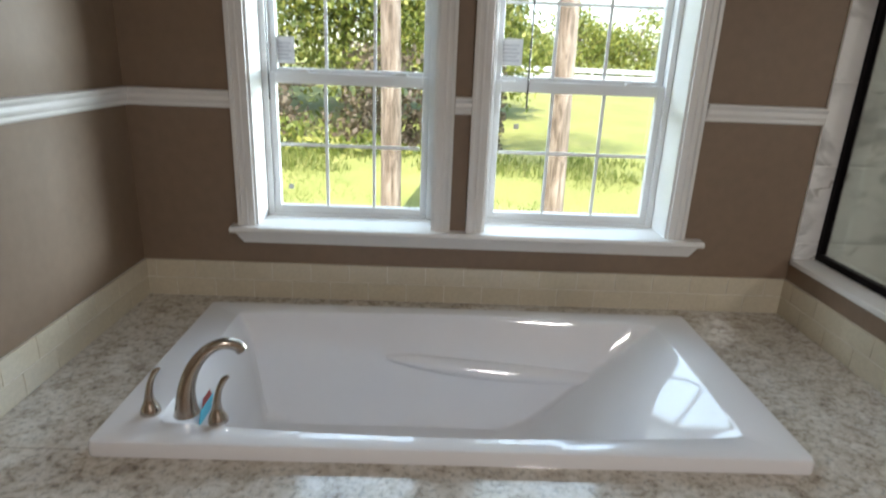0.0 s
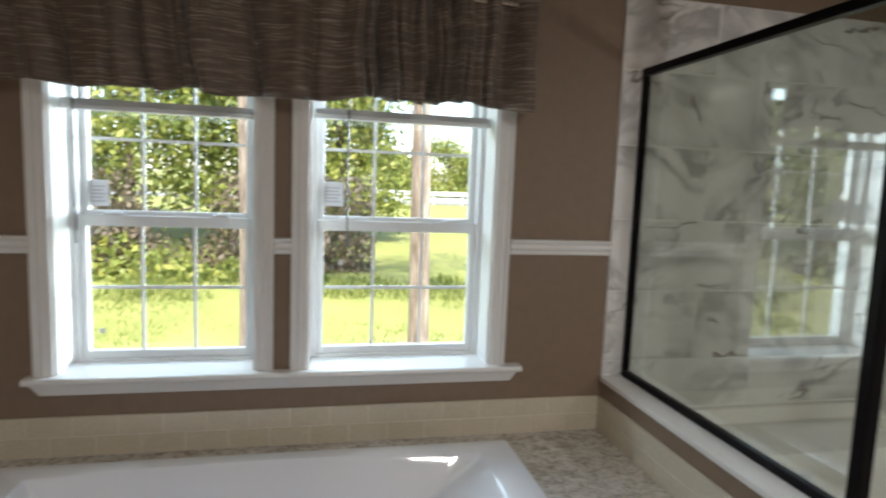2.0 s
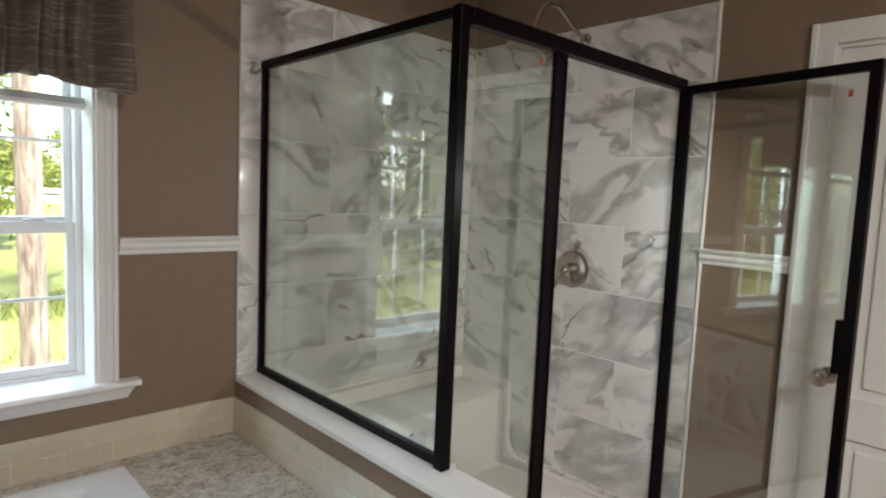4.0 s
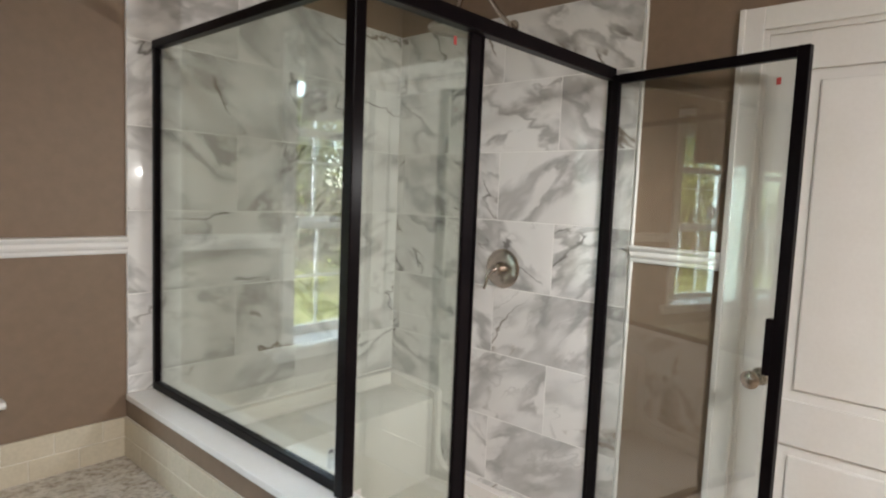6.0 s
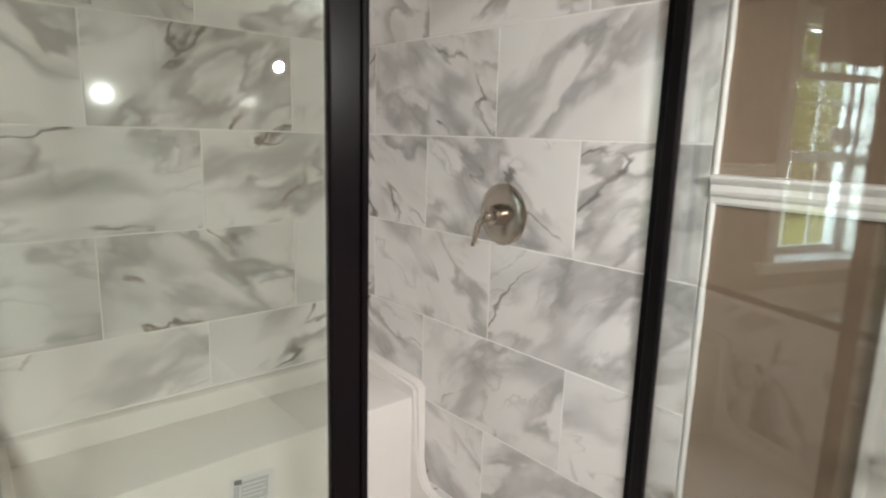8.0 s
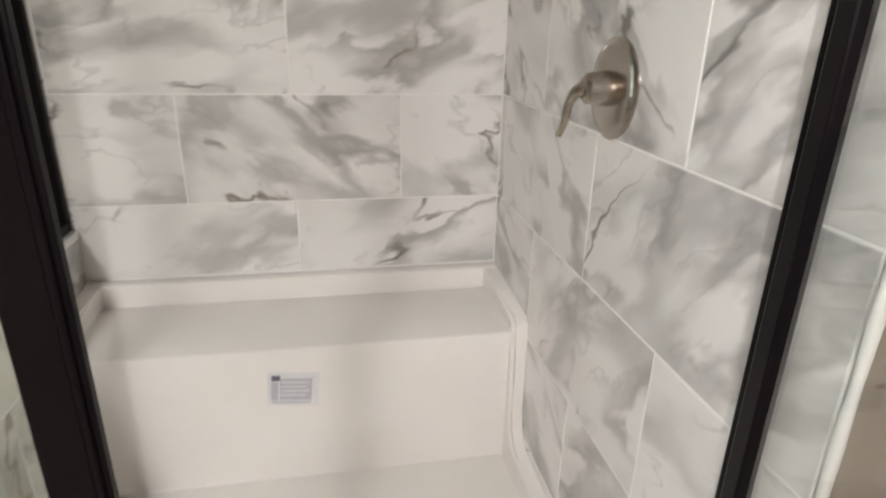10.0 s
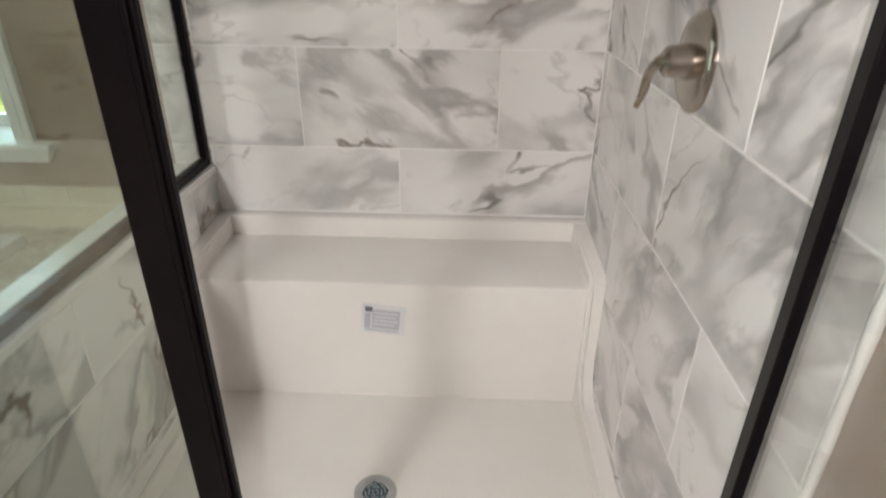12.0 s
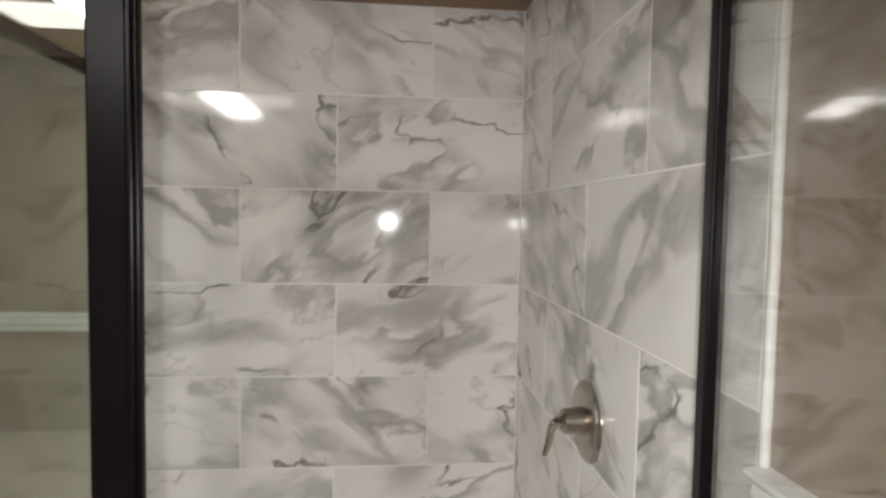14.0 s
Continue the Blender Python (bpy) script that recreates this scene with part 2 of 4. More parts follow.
def lawn():
    m, nt, p = material("sunlit_lawn")
    vec = coords(nt)
    col = ramp(nt, noise_of(nt, vec, 0.7, 6, 0.6), ((0.3, (0.15, 0.17, 0.03)), (0.5, (0.2, 0.205, 0.042)), (0.72, (0.27, 0.25, 0.075))))
    col = mixed(nt, 0.4, col, ramp(nt, noise_of(nt, vec, 30, 4, 0.7), ((0.35, (0.10, 0.15, 0.02)), (0.6, (0.36, 0.36, 0.12)))))
    nt.links.new(col, p.inputs["Base Color"])
    p.inputs["Roughness"].default_value = 0.9
    bump(nt, p, noise_of(nt, vec, 40, 3), 0.6, 0.05)
    return m


LAWN = lawn()


# ---- mesh helpers ----
def boxed(x0, x1, y0, y1, z0, z1, edge=0.0, bm=None):
    """A box, its edges rounded by edge, added to bm."""
    own = bmesh.new()
    bmesh.ops.create_cube(own, size=1)
    for v in own.verts:
        v.co = Vector(((x0 + x1) / 2 + v.co.x * (x1 - x0), (y0 + y1) / 2 + v.co.y * (y1 - y0), (z0 + z1) / 2 + v.co.z * (z1 - z0)))
    if edge:
        bmesh.ops.bevel(own, geom=own.edges[:], offset=edge, segments=2, affect="EDGES", profile=0.5)
    return joined(bm, own)


def joined(bm, own):
    if bm is None:
        return own
    me = bpy.data.meshes.new("tmp")
    own.to_mesh(me)
    own.free()
    bm.from_mesh(me)
    bpy.data.meshes.remove(me)
    return bm


def mesh_of(name, bm, mat, smooth=False):
    me = bpy.data.meshes.new(name)
    bmesh.ops.recalc_face_normals(bm, faces=bm.faces[:])
    bm.to_mesh(me)
    bm.free()
    me.materials.append(mat)
    if smooth:
        for poly in me.polygons:
            poly.use_smooth = True
        me.set_sharp_from_angle(angle=radians(38))
    return me


def part(name, bm, mat, parent=None, label="", smooth=False):
    ob = new(name, mesh_of(name, bm, mat, smooth))
    ob.parent = parent
    if label:
        ob["label"] = label
    return ob


def thing(name, label, category, at=(0, 0, 0), group="", kind=""):
    ob = tagged(new(name), label, category, group, kind)
    ob.location = at
    return ob


def structure(name, bm, mat, label, category, smooth=False):
    return tagged(part(name, bm, mat, None, "", smooth), label, category, kind="structure")


def tube(points, radii, sides=16, bm=None, flat=1.0):
    """A closed tube along points, with a radius at each."""
    own = bmesh.new()
    pts, radii = [Vector(p) for p in points], [float(r) for r in radii]
    rings, side = [], None
    for i, p in enumerate(pts):
        d = (pts[min(i + 1, len(pts) - 1)] - pts[max(i - 1, 0)]).normalized()
        if side is None:
            side = d.orthogonal().normalized()
        side = (side - d * side.dot(d)).normalized()
        up = d.cross(side)
        rings.append([own.verts.new(p + radii[i] * (math.cos(a) * side + flat * math.sin(a) * up)) for a in (2 * math.pi * k / sides for k in range(sides))])
    for a, b in zip(rings, rings[1:]):
        for k in range(sides):
            own.faces.new((a[k], a[(k + 1) % sides], b[(k + 1) % sides], b[k]))
    own.faces.new(rings[0][::-1])
    own.faces.new(rings[-1])
    return joined(bm, own)


def smooth_path(ctrl, n):
    """Catmull-Rom through control rows of numbers."""
    c = [np.array(p, float) for p in ctrl]
    c = [2 * c[0] - c[1], *c, 2 * c[-1] - c[-2]]
    out = []
    for i in range(1, len(c) - 2):
        for k in range(n):
            u = k / n
            out.append(0.5 * (2 * c[i] + (c[i + 1] - c[i - 1]) * u + (2 * c[i - 1] - 5 * c[i] + 4 * c[i + 1] - c[i + 2]) * u**2 + (3 * c[i] - c[i - 1] - 3 * c[i + 1] + c[i + 2]) * u**3))
    return out + [c[-2]]


def moulding(profile, a, b, outward, bm=None):
    """A profile of (out, up) swept from a to b; outward is a horizontal unit vector."""
    own = bmesh.new()
    o = Vector(outward)
    rows = [[own.verts.new(Vector(p) + o * u + Vector((0, 0, v))) for u, v in profile] for p in (a, b)]
    for k in range(len(profile)):
        j = (k + 1) % len(profile)
        own.faces.new((rows[0][k], rows[0][j], rows[1][j], rows[1][k]))
    own.faces.new(rows[0][::-1])
    own.faces.new(rows[1])
    return joined(bm, own)


# ---- plan ----
XL, XR, YB, YF = -1.22, 2.696, 2.312, -2.6       # inner faces of the room
CEIL, DECK = 2.74, 0.497
TILE_X, TILE_Y = 2.69, 2.30                     # faces of the shower tiles
KNEE0, KNEE1, LEDGE, KNEE_END = 1.345, 1.47, 0.735, 0.88
FRONT, MULL, TOP = 1.155, 1.893, 2.03
WIN = ((-0.775, -0.081), (0.101, 0.838))
WZ0, WZ1, SASH = 0.79, 2.10, 2.49

# ---- room shell ----
bm = bmesh.new()
xs = [XL - 0.15, WIN[0][0], WIN[0][1], WIN[1][0], WIN[1][1], XR + 0.15]
boxed(xs[0], xs[-1], YB, YB + 0.24, -0.7, WZ0, 0, bm)
boxed(xs[0], xs[-1], YB, YB + 0.24, WZ1, CEIL + 0.1, 0, bm)
for a, b in ((xs[0], xs[1]), (xs[2], xs[3]), (xs[4], xs[5])):
    boxed(a, b, YB, YB + 0.24, WZ0, WZ1, 0, bm)
structure("wall_north", bm, PAINT, "taupe painted wall with two window openings", "wall")
structure("wall_west", boxed(XL - 0.15, XL, YF, YB, -0.7, CEIL + 0.1), PAINT, "taupe painted wall beside the bathtub", "wall")
DOOR_Y0, DOOR_Y1, DOOR_Z = -0.23, 0.59, 2.10
bm = boxed(XR, XR + 0.15, DOOR_Y1, YB, -0.7, CEIL + 0.1)
boxed(XR, XR + 0.15, YF, DOOR_Y0, -0.7, CEIL + 0.1, 0, bm)
boxed(XR, XR + 0.15, DOOR_Y0, DOOR_Y1, DOOR_Z, CEIL + 0.1, 0, bm)
structure("wall_east", bm, PAINT, "taupe painted wall with a white panel door", "wall")
structure("wall_south", boxed(XL - 0.15, XR + 0.15, YF - 0.15, YF, -0.7, CEIL + 0.1), PAINT, "plain taupe painted wall", "wall")
structure("floor", boxed(XL - 0.15, XR + 0.15, YF - 0.15, YB + 0.2, -0.12, 0), FLOOR, "beige tiled bathroom floor", "floor")
structure("ceiling", boxed(XL - 0.15, XR + 0.15, YF - 0.15, YB + 0.24, CEIL, CEIL + 0.08), CEILING, "flat white painted ceiling", "ceiling")

RAIL = ((0, 0), (0.008, 0), (0.012, 0.006), (0.012, 0.016), (0.018, 0.022), (0.021, 0.03), (0.018, 0.042), (0.026, 0.05), (0.03, 0.056), (0.03, 0.062), (0, 0.064))
RZ = 1.238
for a, b, o in (((XL, YB, RZ), (WIN[0][0] - 0.062, YB, RZ), (0, -1, 0)), ((WIN[0][1] + 0.062, YB, RZ + 0.008), (WIN[1][0] - 0.06, YB, RZ + 0.008), (0, -1, 0)), ((WIN[1][1] + 0.066, YB, RZ + 0.018), (KNEE0, YB, RZ + 0.018), (0, -1, 0)),
                ((XL, YF, RZ), (XL, YB, RZ), (1, 0, 0)), ((XR, 0.991, RZ + 0.05), (XR, 0.665, RZ + 0.05), (-1, 0, 0))):
    structure("trim", moulding(RAIL, a, b, o), TRIM, "white moulded chair rail on the wall", "chair rail")

# ---- windows ----
CASING = 0.06


def window(name, x0, x1):
    w = thing(name, "white double-hung window with grilles, sunlit garden behind", "window", ((x0 + x1) / 2, SASH, WZ0), kind="structure")
    cx, base = w.location.x, w.location
    def put(kind, bm, mat, label=""):
        bmesh.ops.translate(bm, verts=bm.verts, vec=-Vector(base))
        return part(kind, bm, mat, w, label)
    for a, b in ((x0 - 0.004, x0 + 0.014), (x1 - 0.014, x1 + 0.004)):
        put("jamb_lining", boxed(a, b, YB - 0.004, SASH + 0.06, WZ0, WZ1, 0.001), TRIM)
    put("head_lining", boxed(x0 + 0.014, x1 - 0.014, YB - 0.004, SASH + 0.06, WZ1 - 0.014, WZ1 + 0.002), TRIM)
    for a, b, s in ((x0 - CASING, x0 + 0.004, 1), (x1 - 0.004, x1 + CASING, -1)):
        bm = boxed(a, b, YB - 0.016, YB, WZ0 + 0.008, WZ1 + 0.06, 0.002)
        o = a if s > 0 else b
        boxed(min(o, o + s * 0.016), max(o, o + s * 0.016), YB - 0.024, YB - 0.012, WZ0 + 0.008, WZ1 + 0.06, 0.003, bm)
        boxed(min(o + s * 0.028, o + s * 0.04), max(o + s * 0.028, o + s * 0.04), YB - 0.02, YB - 0.012, WZ0 + 0.008, WZ1 + 0.06, 0.003, bm)
        put("casing", bm, TRIM)
    put("head_casing", boxed(x0 - CASING, x1 + CASING, YB - 0.02, YB - 0.002, WZ1 + 0.06, WZ1 + 0.12, 0.003), TRIM)
    f0, f1 = x0 + 0.014, x1 - 0.014
    # outer frame
    bm = boxed(f0, f0 + 0.022, SASH - 0.03, SASH + 0.07, WZ0 + 0.01, WZ1 - 0.014, 0.002)
    boxed(f1 - 0.022, f1, SASH - 0.03, SASH + 0.07, WZ0 + 0.01, WZ1 - 0.014, 0.002, bm)
    boxed(f0 + 0.022, f1 - 0.022, SASH - 0.03, SASH + 0.07, WZ0 + 0.004, WZ0 + 0.02, 0.002, bm)
    put("window_frame", bm, VINYL)
    g0, g1 = f0 + 0.022, f1 - 0.022
    mid = 1.354
    for kind, y, z0, z1, low, high in (("lower_sash", SASH, WZ0 + 0.02, mid + 0.012, 0.03, 0.042), ("upper_sash", SASH + 0.034, mid - 0.012, WZ1 - 0.016, 0.04, 0.04)):
        bm = boxed(g0, g0 + 0.026, y - 0.016, y + 0.016, z0, z1, 0.003)
        boxed(g1 - 0.026, g1, y - 0.016, y + 0.016, z0, z1, 0.003, bm)
        boxed(g0 + 0.026, g1 - 0.026, y - 0.016, y + 0.016, z0, z0 + low, 0.003, bm)
        boxed(g0 + 0.026, g1 - 0.026, y - 0.016, y + 0.016, z1 - high, z1, 0.003, bm)
        sash = put(kind, bm, VINYL)
        a0, a1, b0, b1 = g0 + 0.026, g1 - 0.026, z0 + low, z1 - high
        for k in (1, 2):
            x = a0 + (a1 - a0) * k / 3
            put("muntin", boxed(x - 0.006, x + 0.006, y - 0.004, y + 0.004, b0, b1, 0.001), VINYL).parent = sash
        zc = (b0 + b1) / 2 + (0.005 if kind == "lower_sash" else -0.06)
        bm = bmesh.new()
        for k in range(3):
            boxed(a0 + (a1 - a0) * k / 3 + 0.006, a0 + (a1 - a0) * (k + 1) / 3 - 0.006, y - 0.004, y + 0.004, zc - 0.006, zc + 0.006, 0, bm)
        put("muntin", bm, VINYL).parent = sash
        pane = put("pane", boxed(a0, a1, y + 0.0055, y + 0.0085, b0, b1), GLASS, "clear window glass")
        pane.visible_shadow = False
        pane.parent = sash
    for x in (g0 + 0.12, g1 - 0.12):
        bm = boxed(x - 0.035, x + 0.035, SASH - 0.012, SASH + 0.012, mid + 0.012, mid + 0.02, 0.003)
        boxed(x - 0.012, x + 0.03, SASH - 0.02, SASH - 0.006, mid + 0.018, mid + 0.026, 0.003, bm)
        put("sash_lock", bm, VINYL)
    return w


for n, (a, b) in enumerate(WIN):
    window("window_%d" % (n + 1), a, b)
# shared stool and apron under both windows
bm = bmesh.new()
STOOL = ((0, 0), (0.05, 0), (0.056, 0.004), (0.058, 0.012), (0.055, 0.02), (0.05, 0.023), (0, 0.023))
moulding(STOOL, (-0.86, YB, 0.777), (0.965, YB, 0.777), (0, -1, 0), bm)
for a, b in WIN:
    boxed(a, b, YB, SASH - 0.02, 0.777, 0.8, 0, bm)
structure("window_stool", bm, TRIM, "white painted window stool shared by both windows", "window sill")
bm = bmesh.new()
own = bmesh.new()
f = [own.verts.new(p) for p in ((-0.815, 2.29, 0.732), (0.925, 2.29, 0.732), (0.95, 2.272, 0.777), (-0.845, 2.272, 0.777))]
k = [own.verts.new((v.co.x, YB, v.co.z)) for v in f]
own.faces.new(f)
for i in range(4):
    own.faces.new((f[i], f[(i + 1) % 4], k[(i + 1) % 4], k[i]))
structure("window_apron", joined(bm, own), TRIM, "white moulded apron under the window stool", "trim")

# ---- raised blinds ----
for (a, b), z in zip(WIN, (1.757, 1.775)):
    bl = thing("window_blind", "white blind pulled up inside the window recess", "blind", ((a + b) / 2, 2.40, WZ1 - 0.02), "raised window blinds")
    h = (b - a) / 2 - 0.02
    part("headrail", boxed(-h, h, -0.025, 0.025, -0.045, 0.005, 0.003), VINYL, bl)
    zr = z - bl.location.z
    part("bottom_rail", boxed(-h, h, -0.025, 0.025, zr - 0.012, zr + 0.006, 0.004), VINYL, bl)
    for s in range(5):
        part("slat", boxed(-h + 0.002, h - 0.002, -0.024, 0.024, zr + 0.008 + s * 0.004, zr + 0.0105 + s * 0.004), VINYL, bl)
    for x in (-0.6 * h, 0.6 * h):
        part("lift_cord", tube([(x, -0.01, zr), (x, -0.01, -0.04)], [0.001, 0.001], 6), VINYL, bl)
    x = (-0.71 if a < 0 else 0.25) - bl.location.x
    part("wand", tube([(x, -0.03, -0.05), (x, -0.032, 1.27 - bl.location.z)], [0.003, 0.0035], 8), DARK_STEEL, bl, "thin grey tilt wand")

# ---- valance ----
def valance():
    own = bmesh.new()
    N, M = 260, 26
    x0, x1, zt = -0.885, 0.912, 2.26
    folds = [(-0.78, 0.03, 0.5), (-0.66, 0.025, 0.6), (-0.52, 0.03, 0.5), (-0.42, 0.022, 0.7), (0.12, 0.03, 0.5), (-0.32, 0.05, 1.0), (-0.27, 0.025, 0.8), (-0.06, 0.03, 0.7), (0.30, 0.022, 1.0), (0.345, 0.018, 1.2), (0.42, 0.02, 0.9), (0.52, 0.022, 1.3), (0.58, 0.016, 0.9), (0.66, 0.018, 1.0), (0.74, 0.025, 1.2)]
    rows = []
    for j in range(M + 1):
        v = j / M
        row = []
        for i in range(N + 1):
            u = i / N
            x = x0 + (x1 - x0) * u
            zb = 1.797 + 0.022 * u + 0.007 * math.sin(9 * u + 1) + 0.006 * math.sin(31 * u)
            y = 2.18 + 0.024 * math.sin(47 * u + 1.6 * math.sin(9 * u) + 0.5 * v) * (0.55 + 0.45 * v) + 0.008 * math.sin(17 * u)
            tight = 1 / (1 + math.exp(-(x - 0.28) / 0.03))
            y += tight * 0.03 * math.sin(62 * x + 2.2 * math.sin(11 * x) + 0.7 * v)
            zb += tight * 0.008 * math.sin(62 * x + 2.2 * math.sin(11 * x) + 0.9)
            for fx, w, s in folds:
                g = math.exp(-(((x - fx) + (0.06 if fx < 0.1 else 0.012) * (1 - v)) / (0.55 * w)) ** 2)
                y += 0.07 * min(s, 1.05) * g * (0.35 + 0.65 * v)
                zb += 0.012 * s * g
            zb += 0.02 * math.exp(-((x + 0.29) / 0.05) ** 2)
            pl = 0.012 * math.sin(150 * u + 3 * math.sin(17 * u)) * math.exp(-v * 3.2)
            y += 1.6 * pl + 0.004 * noise.noise((x * 14, v * 3, 2)) + 0.012 * noise.noise((x * 5, v * 2, 5))
            z = zt + (zb - zt) * v
            row.append(own.verts.new((x + 0.006 * math.sin(7 * v + 20 * u), y, z)))
        rows.append(row)
    for a, b in zip(rows, rows[1:]):
        for i in range(N):
            own.faces.new((a[i], a[i + 1], b[i + 1], b[i]))
    return own


val = thing("window_valance", "brown slub-weave valance gathered over both windows", "valance", (0, 0, 0))
ob = part("fabric", valance(), CLOTH, val, smooth=True)
mod = ob.modifiers.new("thickness", "SOLIDIFY")
mod.thickness = 0.003
ob.data.set_sharp_from_angle(angle=radians(90))
part("rod", tube([(-0.9, 2.2, 2.2), (0.925, 2.2, 2.2)], [0.011, 0.011], 12), NICKEL, val)
for x in (-0.87, 0.9):
    part("rod_bracket", boxed(x - 0.01, x + 0.01, 2.2, YB, 2.19, 2.21, 0.002), NICKEL, val)

# ---- tub deck ----
DECK_F = 1.10
TUB = (-0.905, 0.878, 1.30, 2.158)
bm = boxed(XL, KNEE0, DECK_F - 0.02, TUB[2] + 0.03, DECK - 0.03, DECK, 0.004)
boxed(XL, KNEE0, TUB[3] - 0.03, YB, DECK - 0.03, DECK, 0, bm)
boxed(XL, TUB[0] + 0.03, TUB[2] + 0.03, TUB[3] - 0.03, DECK - 0.03, DECK, 0, bm)
boxed(TUB[1] - 0.03, KNEE0, TUB[2] + 0.03, TUB[3] - 0.03, DECK - 0.03, DECK, 0, bm)
structure("tub_deck", bm, GRANITE, "beige mottled granite deck around the bathtub", "counter")
structure("deck_front", boxed(XL, KNEE0, DECK_F, DECK_F + 0.05, 0, DECK - 0.03), PAINT, "painted front panel under the tub deck", "panel")

# ---- bathtub ----
def rounded(x0, x1, y0, y1, r, bow, z, n=20, corner=2):
    """A closed outline with rounded corners, its long sides bowed outward."""
    pts = []
    for cx, cy, a0 in ((x1 - r, y1 - r, 0), (x0 + r, y1 - r, 90), (x0 + r, y0 + r, 180), (x1 - r, y0 + r, 270)):
        for k in range(corner + 1):
            a = radians(a0 + 90 * k / corner)
            pts.append((cx + r * math.cos(a), cy + r * math.sin(a)))
        nx, ny = {0: (x0 + r, y1), 90: (x0, y0 + r), 180: (x1 - r, y0), 270: (x1, y1 - r)}[a0]
        px, py = pts[-1]
        for k in range(1, n):
            pts.append((px + (nx - px) * k / n, py + (ny - py) * k / n))
    xm, ym, half = (x0 + x1) / 2, (y0 + y1) / 2, (x1 - x0) / 2
    return [(x, y + math.copysign(bow * max(0, 1 - ((x - xm) / half) ** 2), y - ym) * min(1, abs(y - ym) / (ym - y0)), z) for x, y in pts]


def lofted(rings, close=True):
    own = bmesh.new()
    vs = [[own.verts.new(p) for p in ring] for ring in rings]
    for a, b in zip(vs, vs[1:]):
        for k in range(len(a)):
            own.faces.new((a[k], a[(k + 1) % len(a)], b[(k + 1) % len(a)], b[k]))
    if close:
        own.faces.new(vs[-1])
    return own


tub = thing("bathtub", "white acrylic drop-in bathtub set in a granite deck", "bathtub", (0, 0, 0))
x0, x1, y0, y1 = TUB
RIM = 0.54
part("shell", lofted([
    rounded(x0 + 0.02, x1 - 0.02, y0 + 0.02, y1 - 0.02, 0.02, 0, DECK + 0.002), rounded(x0, x1, y0, y1, 0.015, 0, DECK + 0.002), rounded(x0, x1, y0, y1, 0.015, 0, RIM - 0.008),
    rounded(x0 + 0.003, x1 - 0.003, y0 + 0.003, y1 - 0.003, 0.015, 0, RIM - 0.002), rounded(x0 + 0.01, x1 - 0.01, y0 + 0.01, y1 - 0.01, 0.014, 0, RIM),
    rounded(-0.775, 0.745, 1.39, 2.06, 0.012, 0.036, RIM), rounded(-0.77, 0.738, 1.395, 2.055, 0.012, 0.036, RIM - 0.004),
    rounded(-0.766, 0.725, 1.40, 2.05, 0.012, 0.036, RIM - 0.016), rounded(-0.73, 0.64, 1.425, 2.025, 0.014, 0.03, RIM - 0.075),
    rounded(-0.71, 0.52, 1.445, 2.005, 0.016, 0.02, RIM - 0.17), rounded(-0.69, 0.40, 1.46, 1.99, 0.02, 0.01, RIM - 0.28),
    rounded(-0.675, 0.30, 1.47, 1.98, 0.025, 0.005, RIM - 0.36), rounded(-0.64, 0.24, 1.49, 1.96, 0.04, 0.0, RIM - 0.395), rounded(-0.56, 0.18, 1.55, 1.9, 0.05, 0, RIM - 0.405)]),
    ACRYLIC, tub, smooth=True)
for s, yy in ((1, 1.999), (-1, 1.452)):
    arm = smooth_path([(-0.24, yy + 0.012 * s, 0.40, 0.006), (-0.12, yy + 0.014 * s, 0.385, 0.026), (0.1, yy + 0.016 * s, 0.36, 0.036), (0.3, yy + 0.014 * s, 0.35, 0.036), (0.5, yy + 0.012 * s, 0.345, 0.03)], 6)
    part("armrest", tube([p[:3] for p in arm], [p[3] for p in arm], 12, flat=0.7), ACRYLIC, tub, smooth=True)
drain_at = (-0.5, 1.72)
part("tub_drain", tube([(drain_at[0], drain_at[1], 0.134), (drain_at[0], drain_at[1], 0.14)], [0.035, 0.032], 24), NICKEL, tub, "brushed nickel drain", smooth=True)

faucet = thing("tub_faucet", "brushed nickel arched tub spout with two lever handles", "faucet", (-0.713, 1.43, RIM))
sp = smooth_path([(0, 0, 0, 0.033), (0, 0, 0.02, 0.028), (0.004, 0.004, 0.07, 0.022), (0.022, 0.012, 0.125, 0.018), (0.055, 0.026, 0.168, 0.0155), (0.095, 0.042, 0.183, 0.015), (0.125, 0.054, 0.172, 0.0155), (0.135, 0.058, 0.158, 0.016)], 6)
part("spout", tube([p[:3] for p in sp], [p[3] for p in sp], 20), NICKEL, faucet, smooth=True)
for hx, hy in ((-0.093, 0.0), (0.092, -0.03)):
    hp = smooth_path([(hx, hy, 0, 0.026), (hx, hy, 0.012, 0.024), (hx, hy, 0.035, 0.014), (hx + 0.002, hy, 0.06, 0.0095), (hx + 0.008, hy + 0.004, 0.09, 0.008), (hx + 0.02, hy + 0.008, 0.115, 0.008), (hx + 0.032, hy + 0.01, 0.124, 0.005)], 6)
    part("lever_handle", tube([p[:3] for p in hp], [p[3] for p in hp], 16), NICKEL, faucet, smooth=True)

st = thing("tub_sticker", "blue and red care sticker inside the tub", "sticker", (-0.716, 1.56, 0.475))
st.rotation_euler = (0, radians(12), 0)
part("blue_field", boxed(-0.001, 0.001, -0.045, 0.05, -0.04, 0.015), BLUE_INK, st)
for k in range(3):
    part("red_bar", boxed(-0.001, 0.001, -0.04, 0.03 - 0.01 * k, 0.02 + 0.012 * k, 0.027 + 0.012 * k), RED_INK, st)

